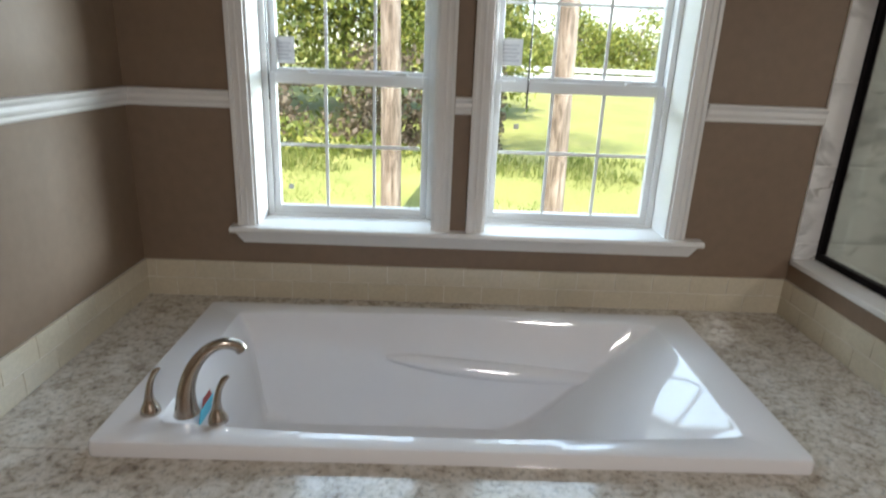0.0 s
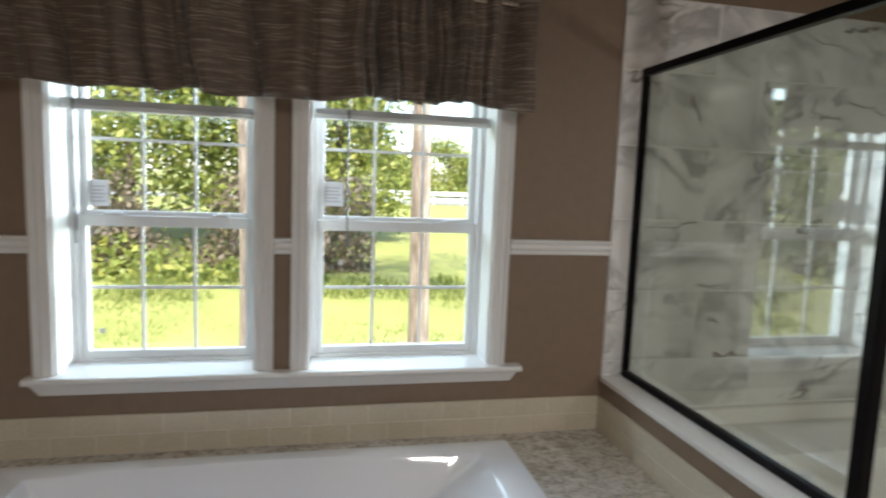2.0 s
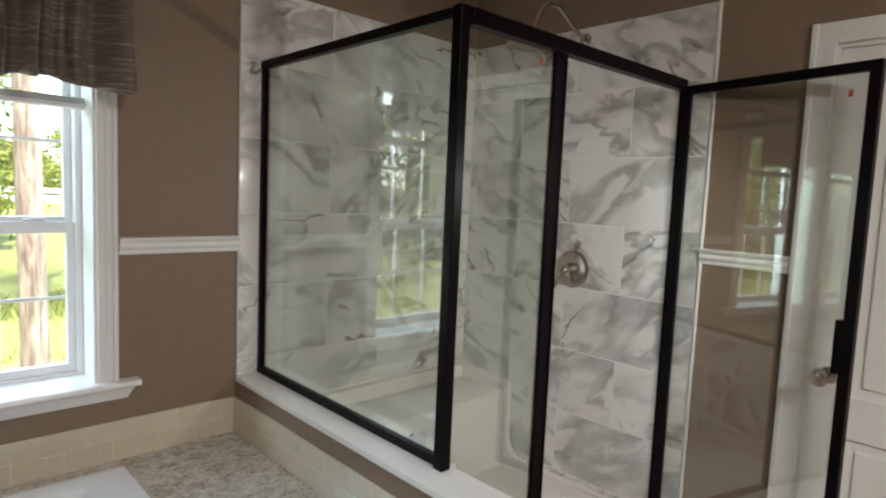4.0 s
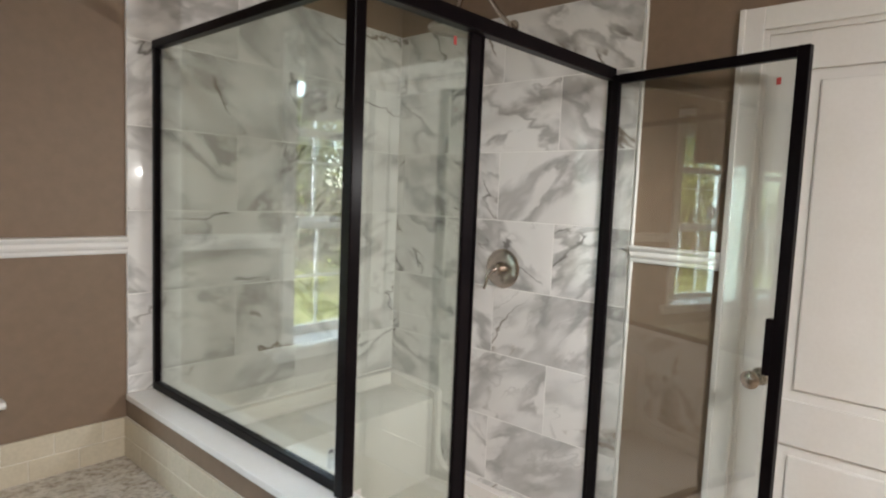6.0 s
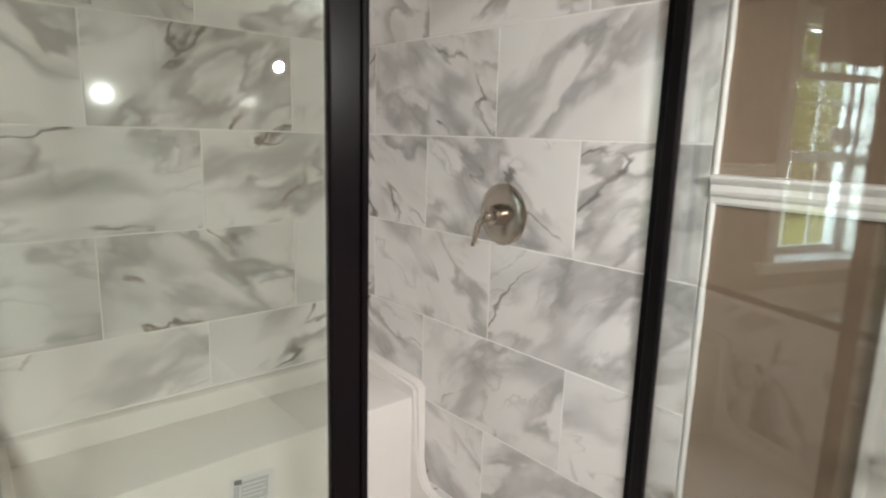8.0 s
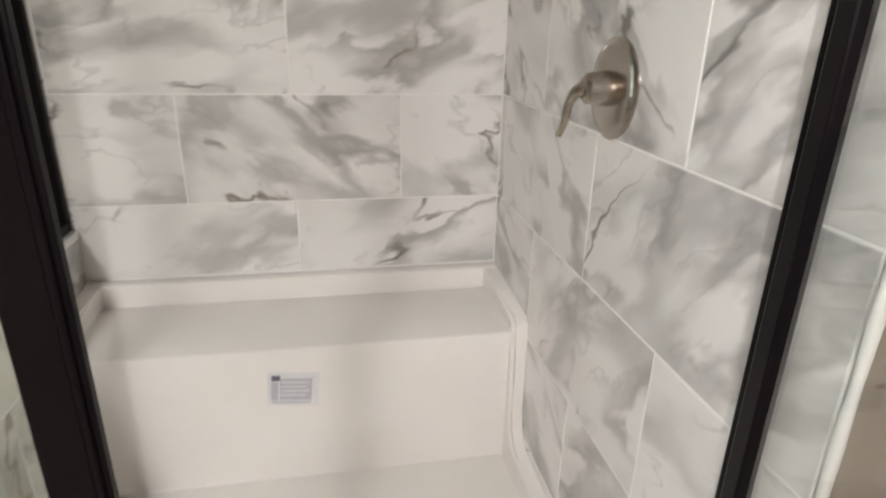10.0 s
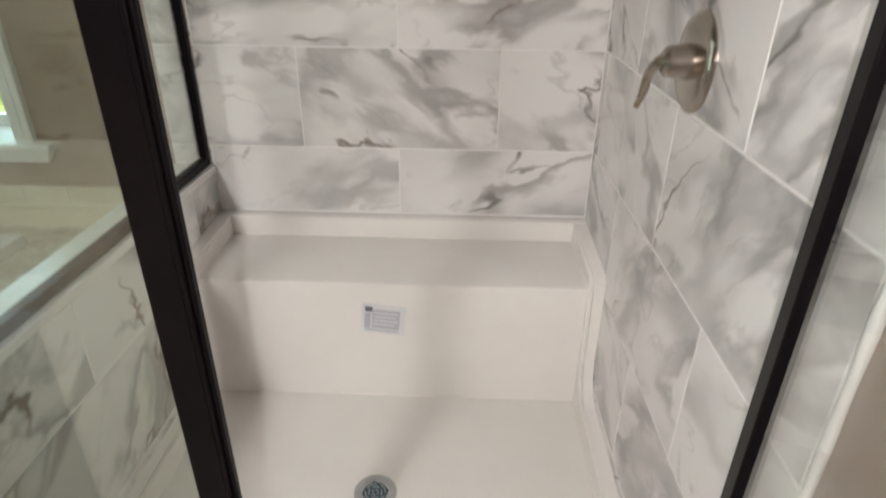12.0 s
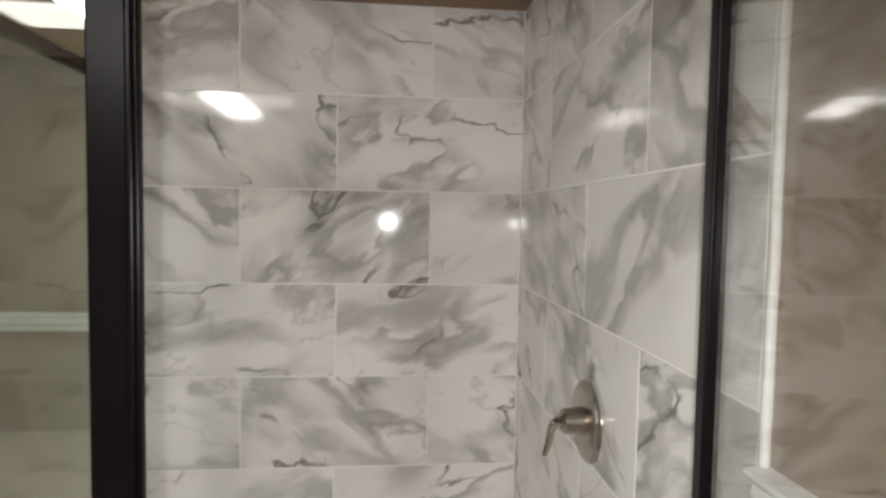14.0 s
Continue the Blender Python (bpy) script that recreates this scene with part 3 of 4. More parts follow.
# ---- knee wall and shower base ----
structure("knee_wall", boxed(KNEE0, KNEE1 - 0.012, KNEE_END + 0.01, YB, 0, LEDGE - 0.022), PAINT, "low taupe knee wall between tub and shower", "wall")
structure("knee_wall_ledge", boxed(KNEE0 - 0.008, KNEE1 + 0.006, KNEE_END, YB - 0.012, LEDGE - 0.022, LEDGE, 0.003), TRIM, "white stone ledge on the knee wall", "ledge")

base = thing("bench_shower_tray", "white acrylic shower tray with a built-in bench", "shower tray", (0, 0, 0))
SX0, SX1, SF, BY = KNEE1 + 0.002, TILE_X - 0.002, 1.075, 1.945
part("floor_pan", boxed(SX0, SX1, SF + 0.1, BY + 0.02, 0.0, 0.1, 0.004), PAN, base, smooth=True)
part("curb", boxed(SX0, SX1, SF, SF + 0.11, 0.0, 0.15, 0.015), PAN, base, smooth=True)
bm = boxed(SX0, SX1, BY, TILE_Y - 0.002, 0.0, 0.51, 0.014)
boxed(SX0, SX1, TILE_Y - 0.05, TILE_Y - 0.002, 0.49, 0.578, 0.008, bm)
part("bench", bm, PAN, base, smooth=True)
for a, b, inner in ((SX0, SX0 + 0.045, SX0 + 0.045), (SX1 - 0.045, SX1, SX1 - 0.045)):
    own = bmesh.new()
    prof = [(SF + 0.1, 0.05), (TILE_Y - 0.004, 0.05), (TILE_Y - 0.004, 0.577), (TILE_Y - 0.05, 0.574), (BY + 0.004, 0.556), (BY - 0.018, 0.54), (BY - 0.022, 0.27), (BY - 0.034, 0.215), (BY - 0.065, 0.175), (BY - 0.11, 0.162), (SF + 0.1, 0.16)]
    f0 = [own.verts.new((a, y, z)) for y, z in prof]
    f1 = [own.verts.new((b, y, z)) for y, z in prof]
    own.faces.new(f0)
    own.faces.new(f1[::-1])
    for i in range(len(prof)):
        j = (i + 1) % len(prof)
        own.faces.new((f0[i], f0[j], f1[j], f1[i]))
    rim_edges = [e for e in own.edges if all(abs(v.co.x - inner) < 1e-6 and v.co.z > 0.1 for v in e.verts) and min(v.co.y for v in e.verts) < TILE_Y - 0.01]
    bmesh.ops.bevel(own, geom=rim_edges, offset=0.012, segments=3, affect="EDGES")
    part("side_flange", own, PAN, base, smooth=True)
dr = thing("shower_drain", "round grey metal shower drain with a dark grate", "drain", (2.071, 1.568, 0.1))
own = bmesh.new()
lo = [[(r * math.cos(2 * math.pi * k / 32), r * math.sin(2 * math.pi * k / 32), z) for k in range(32)] for r, z in ((0.056, 0.0), (0.055, 0.004), (0.038, 0.003), (0.036, -0.004))]
part("flange", lofted(lo), STEEL, dr, smooth=True)
part("grate", tube([(0, 0, -0.002), (0, 0, 0.001)], [0.035, 0.035], 28), mottled("dark_blue_grate", (0.035, 0.085, 0.12), (0.05, 0.11, 0.15), 30, 0.4), dr, "dark blue-grey grate")
for r in (0.008, 0.017, 0.026, 0.033):
    own = bmesh.new()
    for k in range(4):
        a0 = k * math.pi / 2 + r * 60
        tube([(r * math.cos(a0 + q * 0.19), r * math.sin(a0 + q * 0.19), 0.0012) for q in range(7)], [0.0016] * 7, 6, own)
    part("grate_rib", own, STEEL, dr)

lab = thing("bench_label", "white printed care label stuck on the bench", "label", (2.052, BY - 0.001, 0.39))
lab.rotation_euler = (0, radians(5), 0)
card = part("card", boxed(-0.062, 0.07, -0.0008, 0.0, -0.052, 0.05), CARD, lab)
part("print_field", boxed(-0.03, 0.052, -0.0014, -0.0008, -0.034, 0.032), INK, card)
part("print_column", boxed(-0.052, -0.034, -0.0014, -0.0008, -0.036, 0.02), INK, card)
part("mark", boxed(-0.052, -0.03, -0.0016, -0.0008, 0.024, 0.04), DARK_INK, card)
for k in range(4):
    part("print_line", boxed(-0.026, 0.046 - 0.008 * (k % 2), -0.0017, -0.0014, 0.018 - 0.013 * k, 0.022 - 0.013 * k), CARD, card)
part("print_bar", boxed(-0.05, 0.05, -0.0014, -0.0008, -0.044, -0.039), INK, card)

# ---- shower enclosure ----
enc = thing("shower_enclosure", "glass shower enclosure in a black metal frame", "shower enclosure", (0, 0, 0))
PX = 1.447
MARK = (1.794, 1.947)                           # printed mark on the fixed front panel
def bar(name, *b, parent=enc, label="", edge=0.003):
    return part(name, boxed(*b, edge), BLACK, parent, label)
def skewed(ob):
    """The front runs slightly askew, nearer to the room at the hinge."""
    for v in ob.data.vertices:
        v.co.y -= 0.038 * max(0.0, (v.co.x - MULL) / (TILE_X - MULL))
bar("corner_post", PX - 0.026, PX + 0.01, FRONT - 0.018, FRONT + 0.018, LEDGE, TOP)
bar("bottom_rail", PX - 0.014, PX + 0.014, FRONT + 0.018, TILE_Y - 0.001, LEDGE, LEDGE + 0.028)
bar("wall_stile", PX - 0.014, PX + 0.014, TILE_Y - 0.026, TILE_Y - 0.001, LEDGE + 0.028, TOP - 0.03)
bar("top_rail", PX - 0.016, PX + 0.016, FRONT + 0.018, TILE_Y - 0.001, TOP - 0.03, TOP)
skewed(bar("header", PX + 0.018, TILE_X - 0.001, FRONT - 0.02, FRONT + 0.02, TOP - 0.045, TOP))
mull = bar("mullion", MULL - 0.034, MULL + 0.032, FRONT - 0.008, FRONT + 0.008, 0.15, TOP - 0.045)
bar("mullion_lip", MULL + 0.016, MULL + 0.026, FRONT - 0.013, FRONT - 0.0085, 0.178, TOP - 0.046, parent=mull)
bar("sill_rail", KNEE1 + 0.034, MULL - 0.034, FRONT - 0.016, FRONT + 0.016, 0.15, 0.178)
skewed(bar("threshold", MULL + 0.032, TILE_X - 0.012, FRONT - 0.016, FRONT + 0.016, 0.15, 0.17))
bar("wall_jamb", TILE_X - 0.012, TILE_X - 0.001, FRONT - 0.05, FRONT - 0.028, 0.15, TOP - 0.045)
g = part("glass_panel", boxed(PX - 0.003, PX + 0.003, FRONT + 0.016, TILE_Y - 0.02, LEDGE + 0.02, TOP - 0.02), PANEL_GLASS, enc, "clear glass panel")
g.visible_shadow = False
own = bmesh.new()
shape = ((PX + 0.008, LEDGE + 0.004), (KNEE1 + 0.03, LEDGE + 0.004), (KNEE1 + 0.03, 0.17), (MULL - 0.028, 0.17), (MULL - 0.028, TOP - 0.04), (PX + 0.008, TOP - 0.04))
ring = [[own.verts.new((x, FRONT + d, z)) for x, z in shape] for d in (-0.003, 0.003)]
own.faces.new(ring[0])
own.faces.new(ring[1][::-1])
for i in range(6):
    k = (i + 1) % 6
    own.faces.new((ring[0][i], ring[0][k], ring[1][k], ring[1][i]))
g = part("glass_panel", own, PANEL_GLASS, enc, "clear glass panel")
g.visible_shadow = False

door = thing("shower_door", "framed clear glass shower door standing open", "shower door", (TILE_X - 0.014, FRONT - 0.053, 0.17))
L, HD = 0.695, 1.83
door.rotation_euler = (0, 0, math.atan2(-0.69, -0.122))
def dbar(name, *b):
    return part(name, boxed(*b, 0.003), BLACK, door)
dbar("hinge_stile", 0.0, 0.032, -0.011, 0.011, 0, HD)
dbar("free_stile", L - 0.036, L, -0.014, 0.014, 0, HD)
dbar("top_rail", 0.032, L - 0.036, -0.013, 0.013, HD - 0.034, HD)
dbar("bottom_rail", 0.032, L - 0.036, -0.013, 0.013, 0, 0.034)
g = part("glass_panel", boxed(0.03, L - 0.034, -0.003, 0.003, 0.03, HD - 0.03), SHOWER_GLASS, door, "clear glass")
g.visible_shadow = False
part("latch_plate", boxed(L - 0.058, L - 0.034, -0.016, 0.016, 0.82, 1.0, 0.003), BLACK, door)
for s in (-1, 1):
    kp = [(L - 0.08, s * 0.003, 0.80), (L - 0.08, s * 0.018, 0.80), (L - 0.08, s * 0.024, 0.80), (L - 0.08, s * 0.036, 0.80), (L - 0.08, s * 0.042, 0.80)]
    part("knob", tube(kp, [0.012, 0.012, 0.026, 0.03, 0.022], 24), NICKEL, door, "round brushed nickel knob", smooth=True)
part("safety_mark", boxed(L - 0.092, L - 0.078, -0.0042, -0.003, HD - 0.108, HD - 0.086, 0.0004), RED_INK, door, "small red printed mark")

part("safety_mark", boxed(MARK[0] - 0.006, MARK[0] + 0.006, FRONT - 0.0042, FRONT - 0.0031, MARK[1] - 0.012, MARK[1] + 0.012, 0.0004), RED_INK, enc, "small red printed mark")

# ---- shower fittings ----
valve = thing("shower_valve", "brushed nickel shower valve with a curved lever", "shower valve", (TILE_X, 1.592, 1.195))
pl = [((-0.0005, 0.09), (-0.004, 0.09), (-0.009, 0.084), (-0.012, 0.07), (-0.014, 0.045))]
part("plate", tube([(a, 0, 0) for a, r in pl[0]], [r for a, r in pl[0]], 40), NICKEL, valve, smooth=True)
hub = part("hub", tube([(-0.012, 0, 0), (-0.03, 0, 0), (-0.055, 0, 0), (-0.062, 0, 0)], [0.032, 0.03, 0.027, 0.018], 28), NICKEL, valve, smooth=True)
lv = smooth_path([(-0.05, 0, 0.0, 0.014), (-0.066, 0.012, -0.006, 0.012), (-0.074, 0.028, -0.03, 0.009), (-0.076, 0.036, -0.062, 0.0085), (-0.084, 0.04, -0.092, 0.006)], 6)
part("lever", tube([p[:3] for p in lv], [p[3] for p in lv], 16), NICKEL, hub, smooth=True)
head = thing("rain_shower", "nickel rain shower head on a gooseneck arm", "shower head", (TILE_X, 1.6, 2.265))
part("wall_flange", tube([(-0.001, 0, 0), (-0.01, 0, 0), (-0.016, 0, 0)], [0.03, 0.026, 0.014], 24), NICKEL, head, smooth=True)
ar = smooth_path([(-0.014, 0, 0, 0.01), (-0.1, 0, 0.03, 0.01), (-0.22, 0, 0.09, 0.01), (-0.32, 0, 0.075, 0.01), (-0.37, 0, 0.0, 0.01), (-0.385, 0, -0.06, 0.011)], 8)
arm_ = part("arm", tube([p[:3] for p in ar], [p[3] for p in ar], 14), NICKEL, head, smooth=True)
part("rose", tube([(-0.386, 0, -0.055), (-0.388, 0, -0.075), (-0.39, 0, -0.09), (-0.391, 0, -0.1), (-0.391, 0, -0.106)], [0.018, 0.03, 0.09, 0.105, 0.1], 36), NICKEL, arm_, smooth=True)

# ---- panel door in the east wall ----
pd = thing("door_1", "white moulded panel door, closed, in white casing", "door", (XR, (DOOR_Y0 + DOOR_Y1) / 2, 0), kind="structure")
hw = (DOOR_Y1 - DOOR_Y0) / 2
own = boxed(0.022, 0.055, -hw + 0.02, hw - 0.02, 0.01, DOOR_Z - 0.02)
leaf = part("leaf", own, TRIM, pd)
PANELS = ((0.2, 0.735), (0.885, DOOR_Z - 0.14))
ys = (-hw + 0.02, -hw + 0.14, hw - 0.14, hw - 0.02)
zs = (0.01, PANELS[0][0], PANELS[0][1], PANELS[1][0], PANELS[1][1], DOOR_Z - 0.02)
for a, b in ((ys[0], ys[1]), (ys[2], ys[3])):
    part("stile", boxed(0.01, 0.022, a, b, zs[0], zs[5], 0.002), TRIM, leaf)
for a, b in ((zs[0], zs[1]), (zs[2], zs[3]), (zs[4], zs[5])):
    part("rail", boxed(0.0102, 0.022, ys[1], ys[2], a, b, 0.002), TRIM, leaf)
for a, b in PANELS:
    part("raised_panel", boxed(0.013, 0.024, ys[1] + 0.035, ys[2] - 0.035, a + 0.035, b - 0.035, 0.006), TRIM, leaf)
for a, b in ((-hw - 0.072, -hw + 0.006), (hw - 0.006, hw + 0.072)):
    bm = boxed(-0.015, 0.0, a, b, 0, DOOR_Z + 0.07, 0.003)
    m_ = b if a > 0 else a
    boxed(-0.022, -0.012, min(m_, m_ - math.copysign(0.018, m_)), max(m_, m_ - math.copysign(0.018, m_)), 0, DOOR_Z + 0.07, 0.003, bm)
    part("casing", bm, TRIM, pd)
part("head_casing", boxed(-0.0145, 0.0, -hw + 0.006, hw - 0.006, DOOR_Z - 0.004, DOOR_Z + 0.07, 0.003), TRIM, pd)
for a in (-hw, hw - 0.02):
    part("jamb", boxed(0.0, 0.12, a, a + 0.02, 0, DOOR_Z), TRIM, pd)
part("head_jamb", boxed(0.0, 0.12, -hw + 0.02, hw - 0.02, DOOR_Z - 0.02, DOOR_Z), TRIM, pd)

# ---- ceiling lamp added as fill, unseen behind the camera ----
cl = thing("added_ceiling_light", "unseen long flush ceiling light with a frosted diffuser, added as fill", "ceiling light", (*LAMP_AT, CEIL))
part("housing", boxed(-0.6, 0.6, -0.17, 0.17, -0.03, 0.0, 0.004), TRIM, cl)
part("diffuser", boxed(-0.57, 0.57, -0.15, 0.15, -0.075, -0.031, 0.02), LAMP_GLASS, cl, smooth=True)
for x in (-0.59, 0.59):
    part("end_cap", boxed(x - 0.012, x + 0.012, -0.16, 0.16, -0.08, -0.031, 0.004), TRIM, cl)

# ---- garden ----
def ground_z(y):
    return -0.62 + 0.62 * min(1, max(0, (y - 9) / 31)) + 0.004 * max(0, y - 60)


own = bmesh.new()
gx = [-900, -300, -100, -50, -25, -12, -6, 0, 6, 12, 25, 50, 100, 300, 900]
gy = [-300, -60, -20, -5, 2, 4, 6, 8, 10, 12, 15, 18, 22, 26, 32, 40, 60, 120, 300, 900]
grid = [[own.verts.new((x, y, ground_z(y) + (0.12 * noise.noise((x * 0.15, y * 0.15, 0)) if 5 < y < 60 else 0))) for x in gx] for y in gy]
for a, b in zip(grid, grid[1:]):
    for i in range(len(gx) - 1):
        own.faces.new((a[i], a[i + 1], b[i + 1], b[i]))
structure("ground", own, LAWN, "sunlit yellow-green lawn sloping up to a road", "lawn", True)


def cards(name, centres, size, stretch, mat, parent, rng, upright=False):
    """Many small leaves, each a folded quad of its own."""
    n = len(centres)
    s = size * rng.uniform(0.6, 1.4, (n, 1))
    if upright:
        a = rng.uniform(0, 2 * np.pi, n)
        u = np.stack([np.cos(a), np.sin(a), 0 * a], 1) * s * stretch
        v = np.stack([rng.normal(0, 0.3, n), rng.normal(0, 0.3, n), np.ones(n)], 1) * s
        corners = [centres - u, centres + u, centres + v + u * 0.1, centres + v - u * 0.1]
    else:
        u = rng.normal(size=(n, 3))
        u /= np.linalg.norm(u, axis=1, keepdims=True)
        v = np.cross(u, rng.normal(size=(n, 3)))
        v /= np.linalg.norm(v, axis=1, keepdims=True)
        corners = [centres - u * s, centres - v * s * stretch, centres + u * s, centres + v * s * stretch]
    verts = np.stack(corners, 1).reshape(-1, 3)
    me = bpy.data.meshes.new(name)
    me.from_pydata(verts.tolist(), [], np.arange(4 * n).reshape(-1, 4).tolist())
    me.materials.append(mat)
    ob = new(name, me)
    ob.parent = parent
    return ob


def tree(x, y, h, spread, r, leaves, seed, low=0.15, label="leafy green tree at the edge of the lawn", mat=None):
    rng = np.random.default_rng(seed)
    t = thing("tree", label, "tree", (x, y, ground_z(y) - 0.1), "garden trees")
    own = bmesh.new()
    tube([(0, 0, 0), (0.1, 0, h * 0.3), (-0.1, 0.1, h * 0.6), (0, 0, h * 0.9)], [r, r * 0.8, r * 0.5, r * 0.12], 10, own)
    clumps = []
    for k in range(26):
        a, u = rng.uniform(0, 2 * np.pi), rng.uniform(low, 1)
        d = spread * (0.35 + 0.65 * rng.uniform()) * math.sin(math.pi * min(0.95, 0.25 + 0.7 * u)) ** 0.7
        c = np.array([d * math.cos(a), d * math.sin(a), h * u])
        tube([(0, 0, h * u * 0.75), c * [0.5, 0.5, 1] - [0, 0, 0.1 * h * 0.5], c], [r * 0.3, r * 0.18, 0.01], 5, own)
        clumps.append(c)
    part("trunk", own, BARK, t, smooth=True)
    clumps = np.array(clumps)
    pick = rng.integers(0, len(clumps), leaves)
    off = rng.normal(size=(leaves, 3)) * [spread * 0.2, spread * 0.2, spread * 0.15]
    cards("crown", clumps[pick] + off, 0.05 + 0.0022 * y, 0.55, mat or LEAF, t, rng)
    return t


# two bare trunks close to the house
for x, y, r, s in ((-0.62, 7.0, 0.125, 1), (1.42, 7.4, 0.135, 2)):
    rng = np.random.default_rng(s)
    t = thing("tree", "tall pine with a bare straight trunk near the house", "tree", (x, y, ground_z(y) - 0.1), "pines by the house")
    own = bmesh.new()
    zs_ = np.linspace(0, 11, 24)
    tube([(0.03 * math.sin(z * 0.7 + s), 0.02 * math.cos(z), z) for z in zs_], [r * (1.12 if z < 0.3 else 1 - 0.045 * z) for z in zs_], 20, own)
    tips = []
    for k in range(14):
        a, z = rng.uniform(0, 6.28), 7.5 + k * 0.25
        e = np.array([1.6 * math.cos(a), 1.6 * math.sin(a), z + 0.5])
        tube([(0, 0, z), (e[0] * 0.5, e[1] * 0.5, z + 0.35), tuple(e)], [0.04, 0.025, 0.008], 6, own)
        tips.append(e)
    part("trunk", own, BARK, t, smooth=True)
    tips = np.array(tips)
    cards("crown", tips[rng.integers(0, len(tips), 2500)] + rng.normal(size=(2500, 3)) * 0.45, 0.11, 0.2, LEAF, t, rng)

rng0 = np.random.default_rng(11)
for k, (x, y, h, sp_) in enumerate(((-15, 17, 9, 3.6), (-11, 16, 8, 3.4), (-7.6, 17.5, 9, 3.5), (-4.6, 16.5, 8.5, 3.2), (-1.9, 18, 9, 3.0), (0.9, 19.5, 7, 2.1), (-9, 22, 11, 4), (-3.5, 23, 11, 4), (-20, 19, 9, 4))):
    tree(x, y, h, sp_, 0.16, 15000, 20 + k, 0.17)
for k, (x, y, h, sp_) in enumerate(((6.5, 52, 3.6, 2.2), (13.5, 60, 5.6, 4.2), (20, 62, 5.8, 4.6), (28, 60, 5.4, 4.6), (9.5, 66, 4.2, 2.8), (36, 64, 6, 5), (2, 58, 4, 3))):
    tree(x, y, h, sp_, 0.2, 5000, 50 + k, 0.1, "leafy tree beyond the road")

# brush below the trees, tall grass on the lawn
rng = np.random.default_rng(5)
def scatter(n, x0, x1, y0, y1, zmax):
    p = np.stack([rng.uniform(x0, x1, n), rng.uniform(y0, y1, n), rng.uniform(0, 1, n) ** 1.4 * zmax], 1)
    keep = np.array([noise.noise((a * 0.6, b * 0.6, 3)) > -0.15 + 0.35 * (c / zmax) for a, b, c in p])
    p = p[keep]
    p[:, 2] += [ground_z(b) for b in p[:, 1]]
    return p
for name, p, size, mat, lab_, up in (("brush", scatter(30000, -22, 1.4, 12.9, 14.6, 2.1), 0.08, SCRUB, "dry brown brush under the trees", False),
                                     ("undergrowth", scatter(9000, -22, 0.0, 11.9, 13.2, 0.8), 0.085, LEAF, "low green undergrowth in front of the trees", False),
                                     ("tall_grass", scatter(14000, -16, 12, 10.2, 12.2, 0.1), 0.13, BLADE, "band of taller grass across the lawn", True),
                                     ("lawn_grass", scatter(30000, -7, 9, 5.0, 10.5, 0.02), 0.07, BLADE, "short grass tufts of the lawn", True)):
    tagged(cards(name, p, size, 0.12 if up else 0.6, mat, None, rng, up), lab_, "grass" if up else "bushes", kind="stuff")

gr = thing("guard_rail", "galvanised steel guard rail along the road", "guard rail", (0, 40, ground_z(40)))
for z in (0.62, 0.2):
    own = bmesh.new()
    moulding(((0, 0), (0.04, 0.04), (0.04, 0.1), (0, 0.15), (0.04, 0.2), (0.04, 0.26), (0, 0.3)), (1.5, 0, z), (45, 0, z), (0, -1, 0), own)
    part("rail", own, STEEL, gr)
for k in range(22):
    part("post", boxed(2 + k * 2 - 0.06, 2 + k * 2 + 0.06, 0.01, 0.1, -0.2, 0.9), STEEL, gr)
structure("road", boxed(-200, 300, 41, 48, ground_z(41) - 0.4, ground_z(41) + 0.07), mottled("pale_asphalt_road", (0.17, 0.165, 0.16), (0.24, 0.235, 0.23), 0.5, 0.9), "pale sunlit road behind the guard rail", "road")

# ---- stickers on the panes ----
for x, z in ((-0.69, 1.447), (0.2, 1.472)):
    s = thing("window_sticker", "white printed energy label on the window pane", "label", (x, SASH + 0.0375, z))
    card = part("card", boxed(-0.042, 0.042, -0.0006, 0.0, -0.05, 0.05), CARD, s)
    for k in range(5):
        part("print_bar", boxed(-0.035, 0.03 - 0.01 * (k % 2), -0.0012, -0.0006, 0.022 - k * 0.014, 0.028 - k * 0.014), INK, card)

for x, z in ((-0.673, 0.914), (0.234, 1.19)):
    s = thing("pane_sticker", "tiny grey square sticker on the window pane", "sticker", (x, SASH + 0.0035, z))
    part("square", boxed(-0.01, 0.01, 0, 0.0008, -0.01, 0.01), STEEL, s)

# ---- wall tiles ----
ROW, COL, Z0 = 0.3065, 0.612, 1.1065


def tile_mesh(name, w, h, mat, d=0.008, e=0.0012):
    return mesh_of(name, boxed(-w / 2, w / 2, -h / 2, h / 2, 0, d, 0) if not e else chamfered(w, h, d, e), mat)


def chamfered(w, h, d, e):
    own = bmesh.new()
    rings = [[own.verts.new((sx * (w / 2 - i), sy * (h / 2 - i), z)) for sx, sy in ((-1, -1), (1, -1), (1, 1), (-1, 1))] for i, z in ((0, 0), (0, d - e), (e, d))]
    for a, b in zip(rings, rings[1:]):
        for k in range(4):
            own.faces.new((a[k], a[(k + 1) % 4], b[(k + 1) % 4], b[k]))
    own.faces.new(rings[-1])
    return own


CACHE = {}


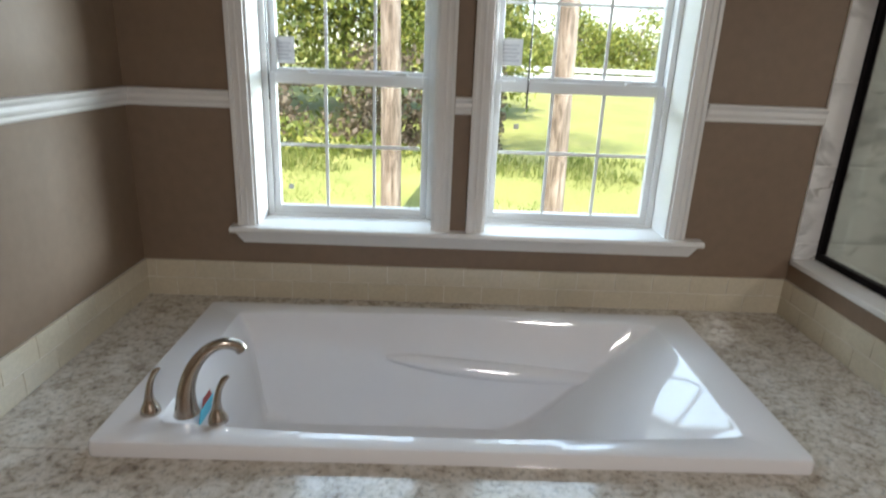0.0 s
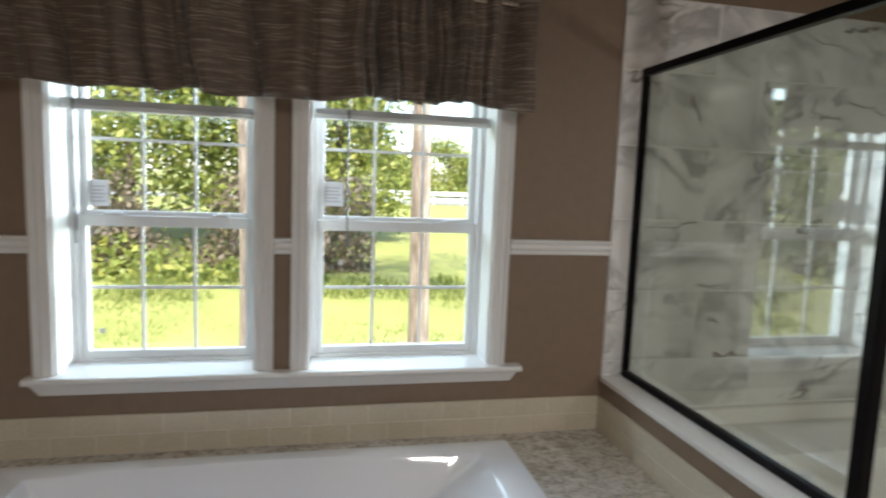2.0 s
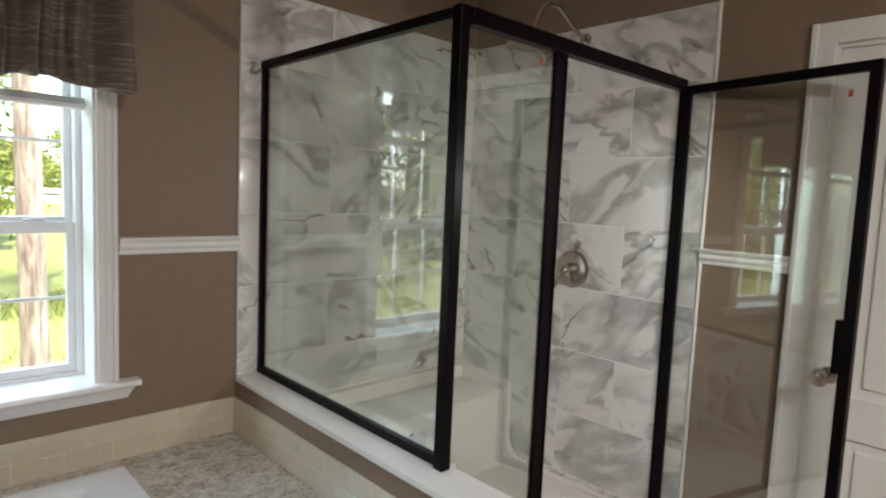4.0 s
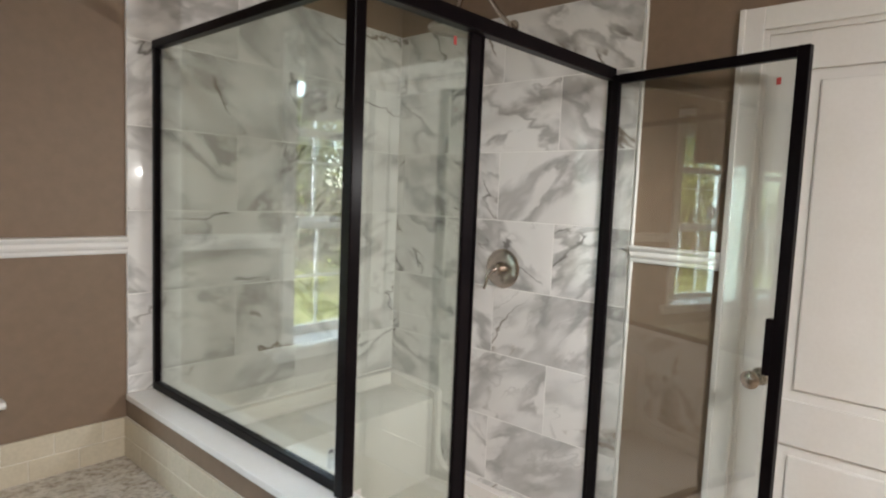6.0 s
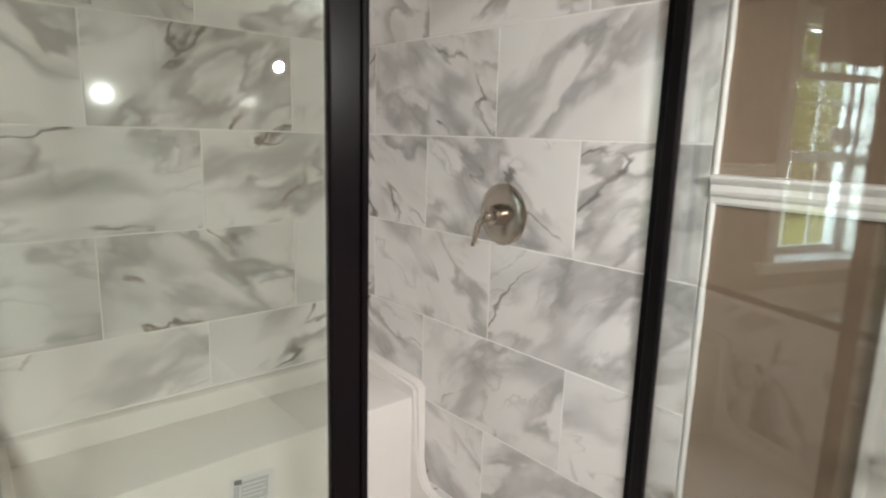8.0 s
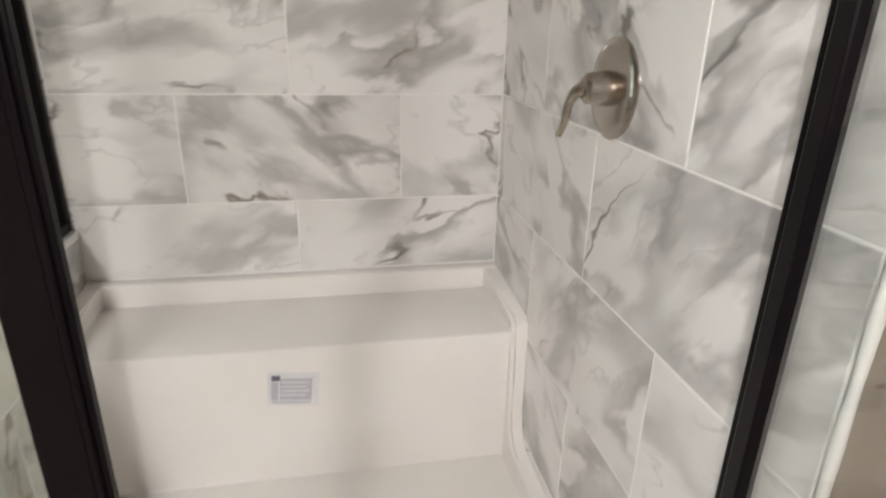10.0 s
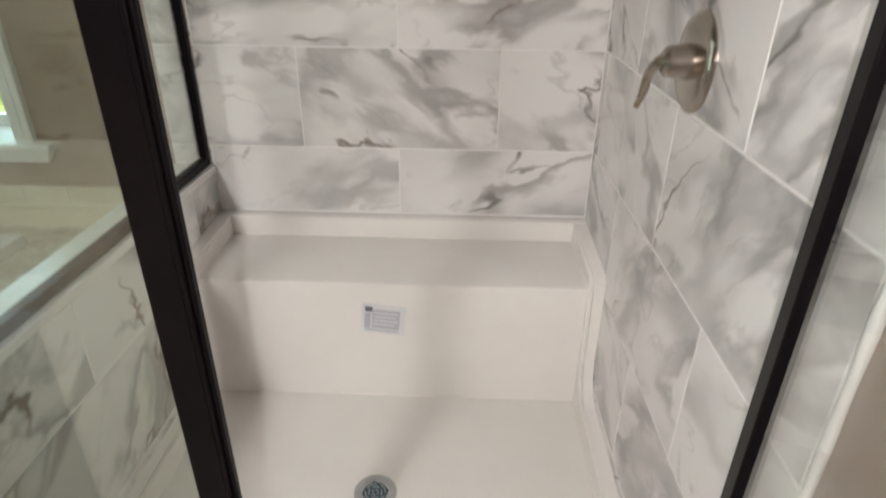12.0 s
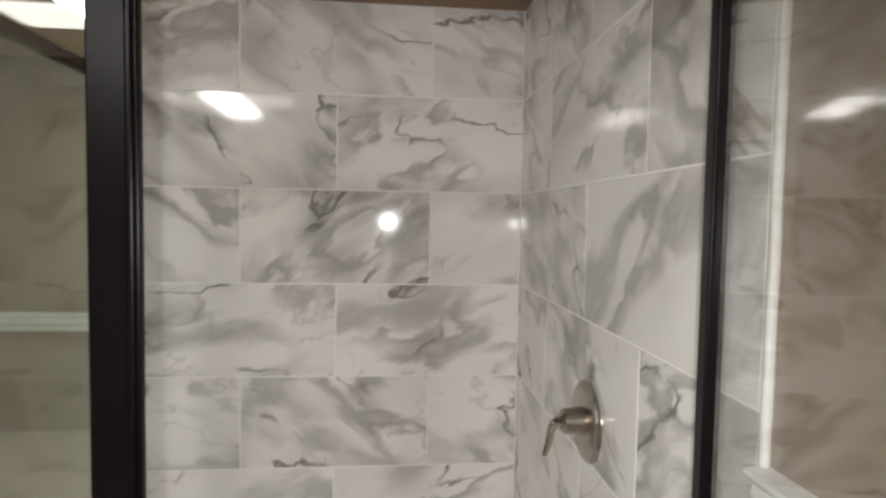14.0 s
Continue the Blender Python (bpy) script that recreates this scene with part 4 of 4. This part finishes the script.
def tiled(parent, origin, along, out, u0, u1, z0, z1, starts, row, col, zref, gap, mat, name="tile", d=0.008):
    """Tiles in running bond on a wall: u runs along the wall, starts are the joints of even and odd rows."""
    a, o = Vector(along), Vector(out)
    turn = Matrix((a, Vector((0, 0, 1)), o)).transposed().to_4x4()
    if a.cross(Vector((0, 0, 1))).dot(o) < 0:
        turn = Matrix((-a, Vector((0, 0, 1)), o)).transposed().to_4x4()
    for r in range(math.floor((z0 - zref) / row), math.ceil((z1 - zref) / row)):
        za, zb = max(z0, zref + r * row), min(z1, zref + (r + 1) * row)
        j = starts[r % 2]
        for c in range(math.floor((u0 - j) / col), math.ceil((u1 - j) / col)):
            ua, ub = j + c * col, min(u1, j + (c + 1) * col)
            if ub - u0 < 0.1 * col:
                continue
            ua = u0 if ua - u0 < 0.1 * col else ua
            if ub - ua < 0.012 or zb - za < 0.012:
                continue
            key = (name, round(ub - ua, 3), round(zb - za, 3))
            if key not in CACHE:
                CACHE[key] = tile_mesh(name, key[1] - gap, key[2] - gap, mat, d)
            ob = new(name, CACHE[key])
            ob.parent = parent
            ob.matrix_local = Matrix.Translation(Vector(origin) + a * ((ua + ub) / 2) + Vector((0, 0, (za + zb) / 2))) @ turn


t1 = structure("shower_tiling_north", boxed(KNEE0, TILE_X, TILE_Y + 0.0004, YB - 0.001, LEDGE, 2.318), GROUT, "white marble-look tiles behind the shower", "wall tiles")
structure("tile_backing", boxed(KNEE1 - 0.01, TILE_X, TILE_Y + 0.0004, YB - 0.001, 0.5, LEDGE - 0.001), GROUT, "white grout bed under the shower tiles", "wall tiles")
tiled(t1, (0, TILE_Y + 0.007, 0), (1, 0, 0), (0, -1, 0), KNEE0, TILE_X - 0.002, Z0 - ROW, 2.318, (2.08, 1.774), ROW, COL, Z0, 0.004, MARBLE)
tiled(t1, (0, TILE_Y + 0.007, 0), (1, 0, 0), (0, -1, 0), KNEE1 + 0.002, TILE_X - 0.002, 0.58, Z0 - ROW, (2.076, 2.076), ROW, COL, 0.58, 0.004, MARBLE)
tiled(t1, (0, TILE_Y + 0.007, 0), (1, 0, 0), (0, -1, 0), KNEE0, KNEE1 + 0.002, LEDGE, Z0 - ROW, (1, 1), ROW, COL, LEDGE, 0.004, MARBLE)
t2 = structure("shower_tiling_east", boxed(TILE_X + 0.0004, XR - 0.001, 1.0, TILE_Y, 0.1, 2.318), GROUT, "white marble-look tiles on the valve wall", "wall tiles")
tiled(t2, (TILE_X + 0.007, 0, 0), (0, 1, 0), (-1, 0, 0), 1.0, TILE_Y, 0.11, 2.318, (1.337, 1.637), ROW, COL, Z0, 0.004, MARBLE)
t3 = structure("shower_tiling_knee", boxed(KNEE1 - 0.0115, KNEE1 - 0.0004, FRONT, TILE_Y, 0.1, LEDGE - 0.023), GROUT, "marble-look tiles inside the knee wall", "wall tiles")
tiled(t3, (KNEE1 - 0.007, 0, 0), (0, 1, 0), (1, 0, 0), FRONT, TILE_Y, 0.15, LEDGE - 0.024, (1.5, 1.8), ROW, COL, Z0, 0.004, MARBLE)
own = bmesh.new()
rows_z = np.linspace(0.0, 2.322, 120)
tube([(XR - 0.004, 0.991 + 0.0012 * noise.noise((0, 0, z * 9)), z) for z in rows_z], [0.0085 + 0.0018 * noise.noise((3, 1, z * 13)) for z in rows_z], 12, own, flat=0.8)
structure("tile_edge_trim", own, GROUT, "uneven white caulk bead beside the shower tiles", "trim", smooth=True)

BS0, BSH, BSW = DECK, 0.0752, 0.152
for nm, org, al, out, u0, u1 in (("backsplash_north", (0, YB - 0.001, 0), (1, 0, 0), (0, -1, 0), XL + 0.01, KNEE0 - 0.01), ("backsplash_west", (XL + 0.001, 0, 0), (0, 1, 0), (1, 0, 0), DECK_F - 0.02, YB - 0.002), ("backsplash_east", (KNEE0 - 0.001, 0, 0), (0, 1, 0), (-1, 0, 0), DECK_F - 0.02, YB - 0.002)):
    o = Vector(out)
    a = Vector(org) + Vector(al) * u0
    b = Vector(org) + Vector(al) * u1 + o * 0.0085
    bs = structure(nm, boxed(min(a.x, b.x), max(a.x, b.x), min(a.y, b.y), max(a.y, b.y), BS0, BS0 + 2 * BSH - 0.002), CREAM_GROUT, "two rows of cream subway tiles above the deck", "wall tiles")
    tiled(bs, Vector(org) + o * 0.003, al, out, u0, u1, BS0, BS0 + 2 * BSH, (u1, u1 - BSW / 2), BSH, BSW, BS0, 0.0022, CREAM, "subway_tile", 0.008)
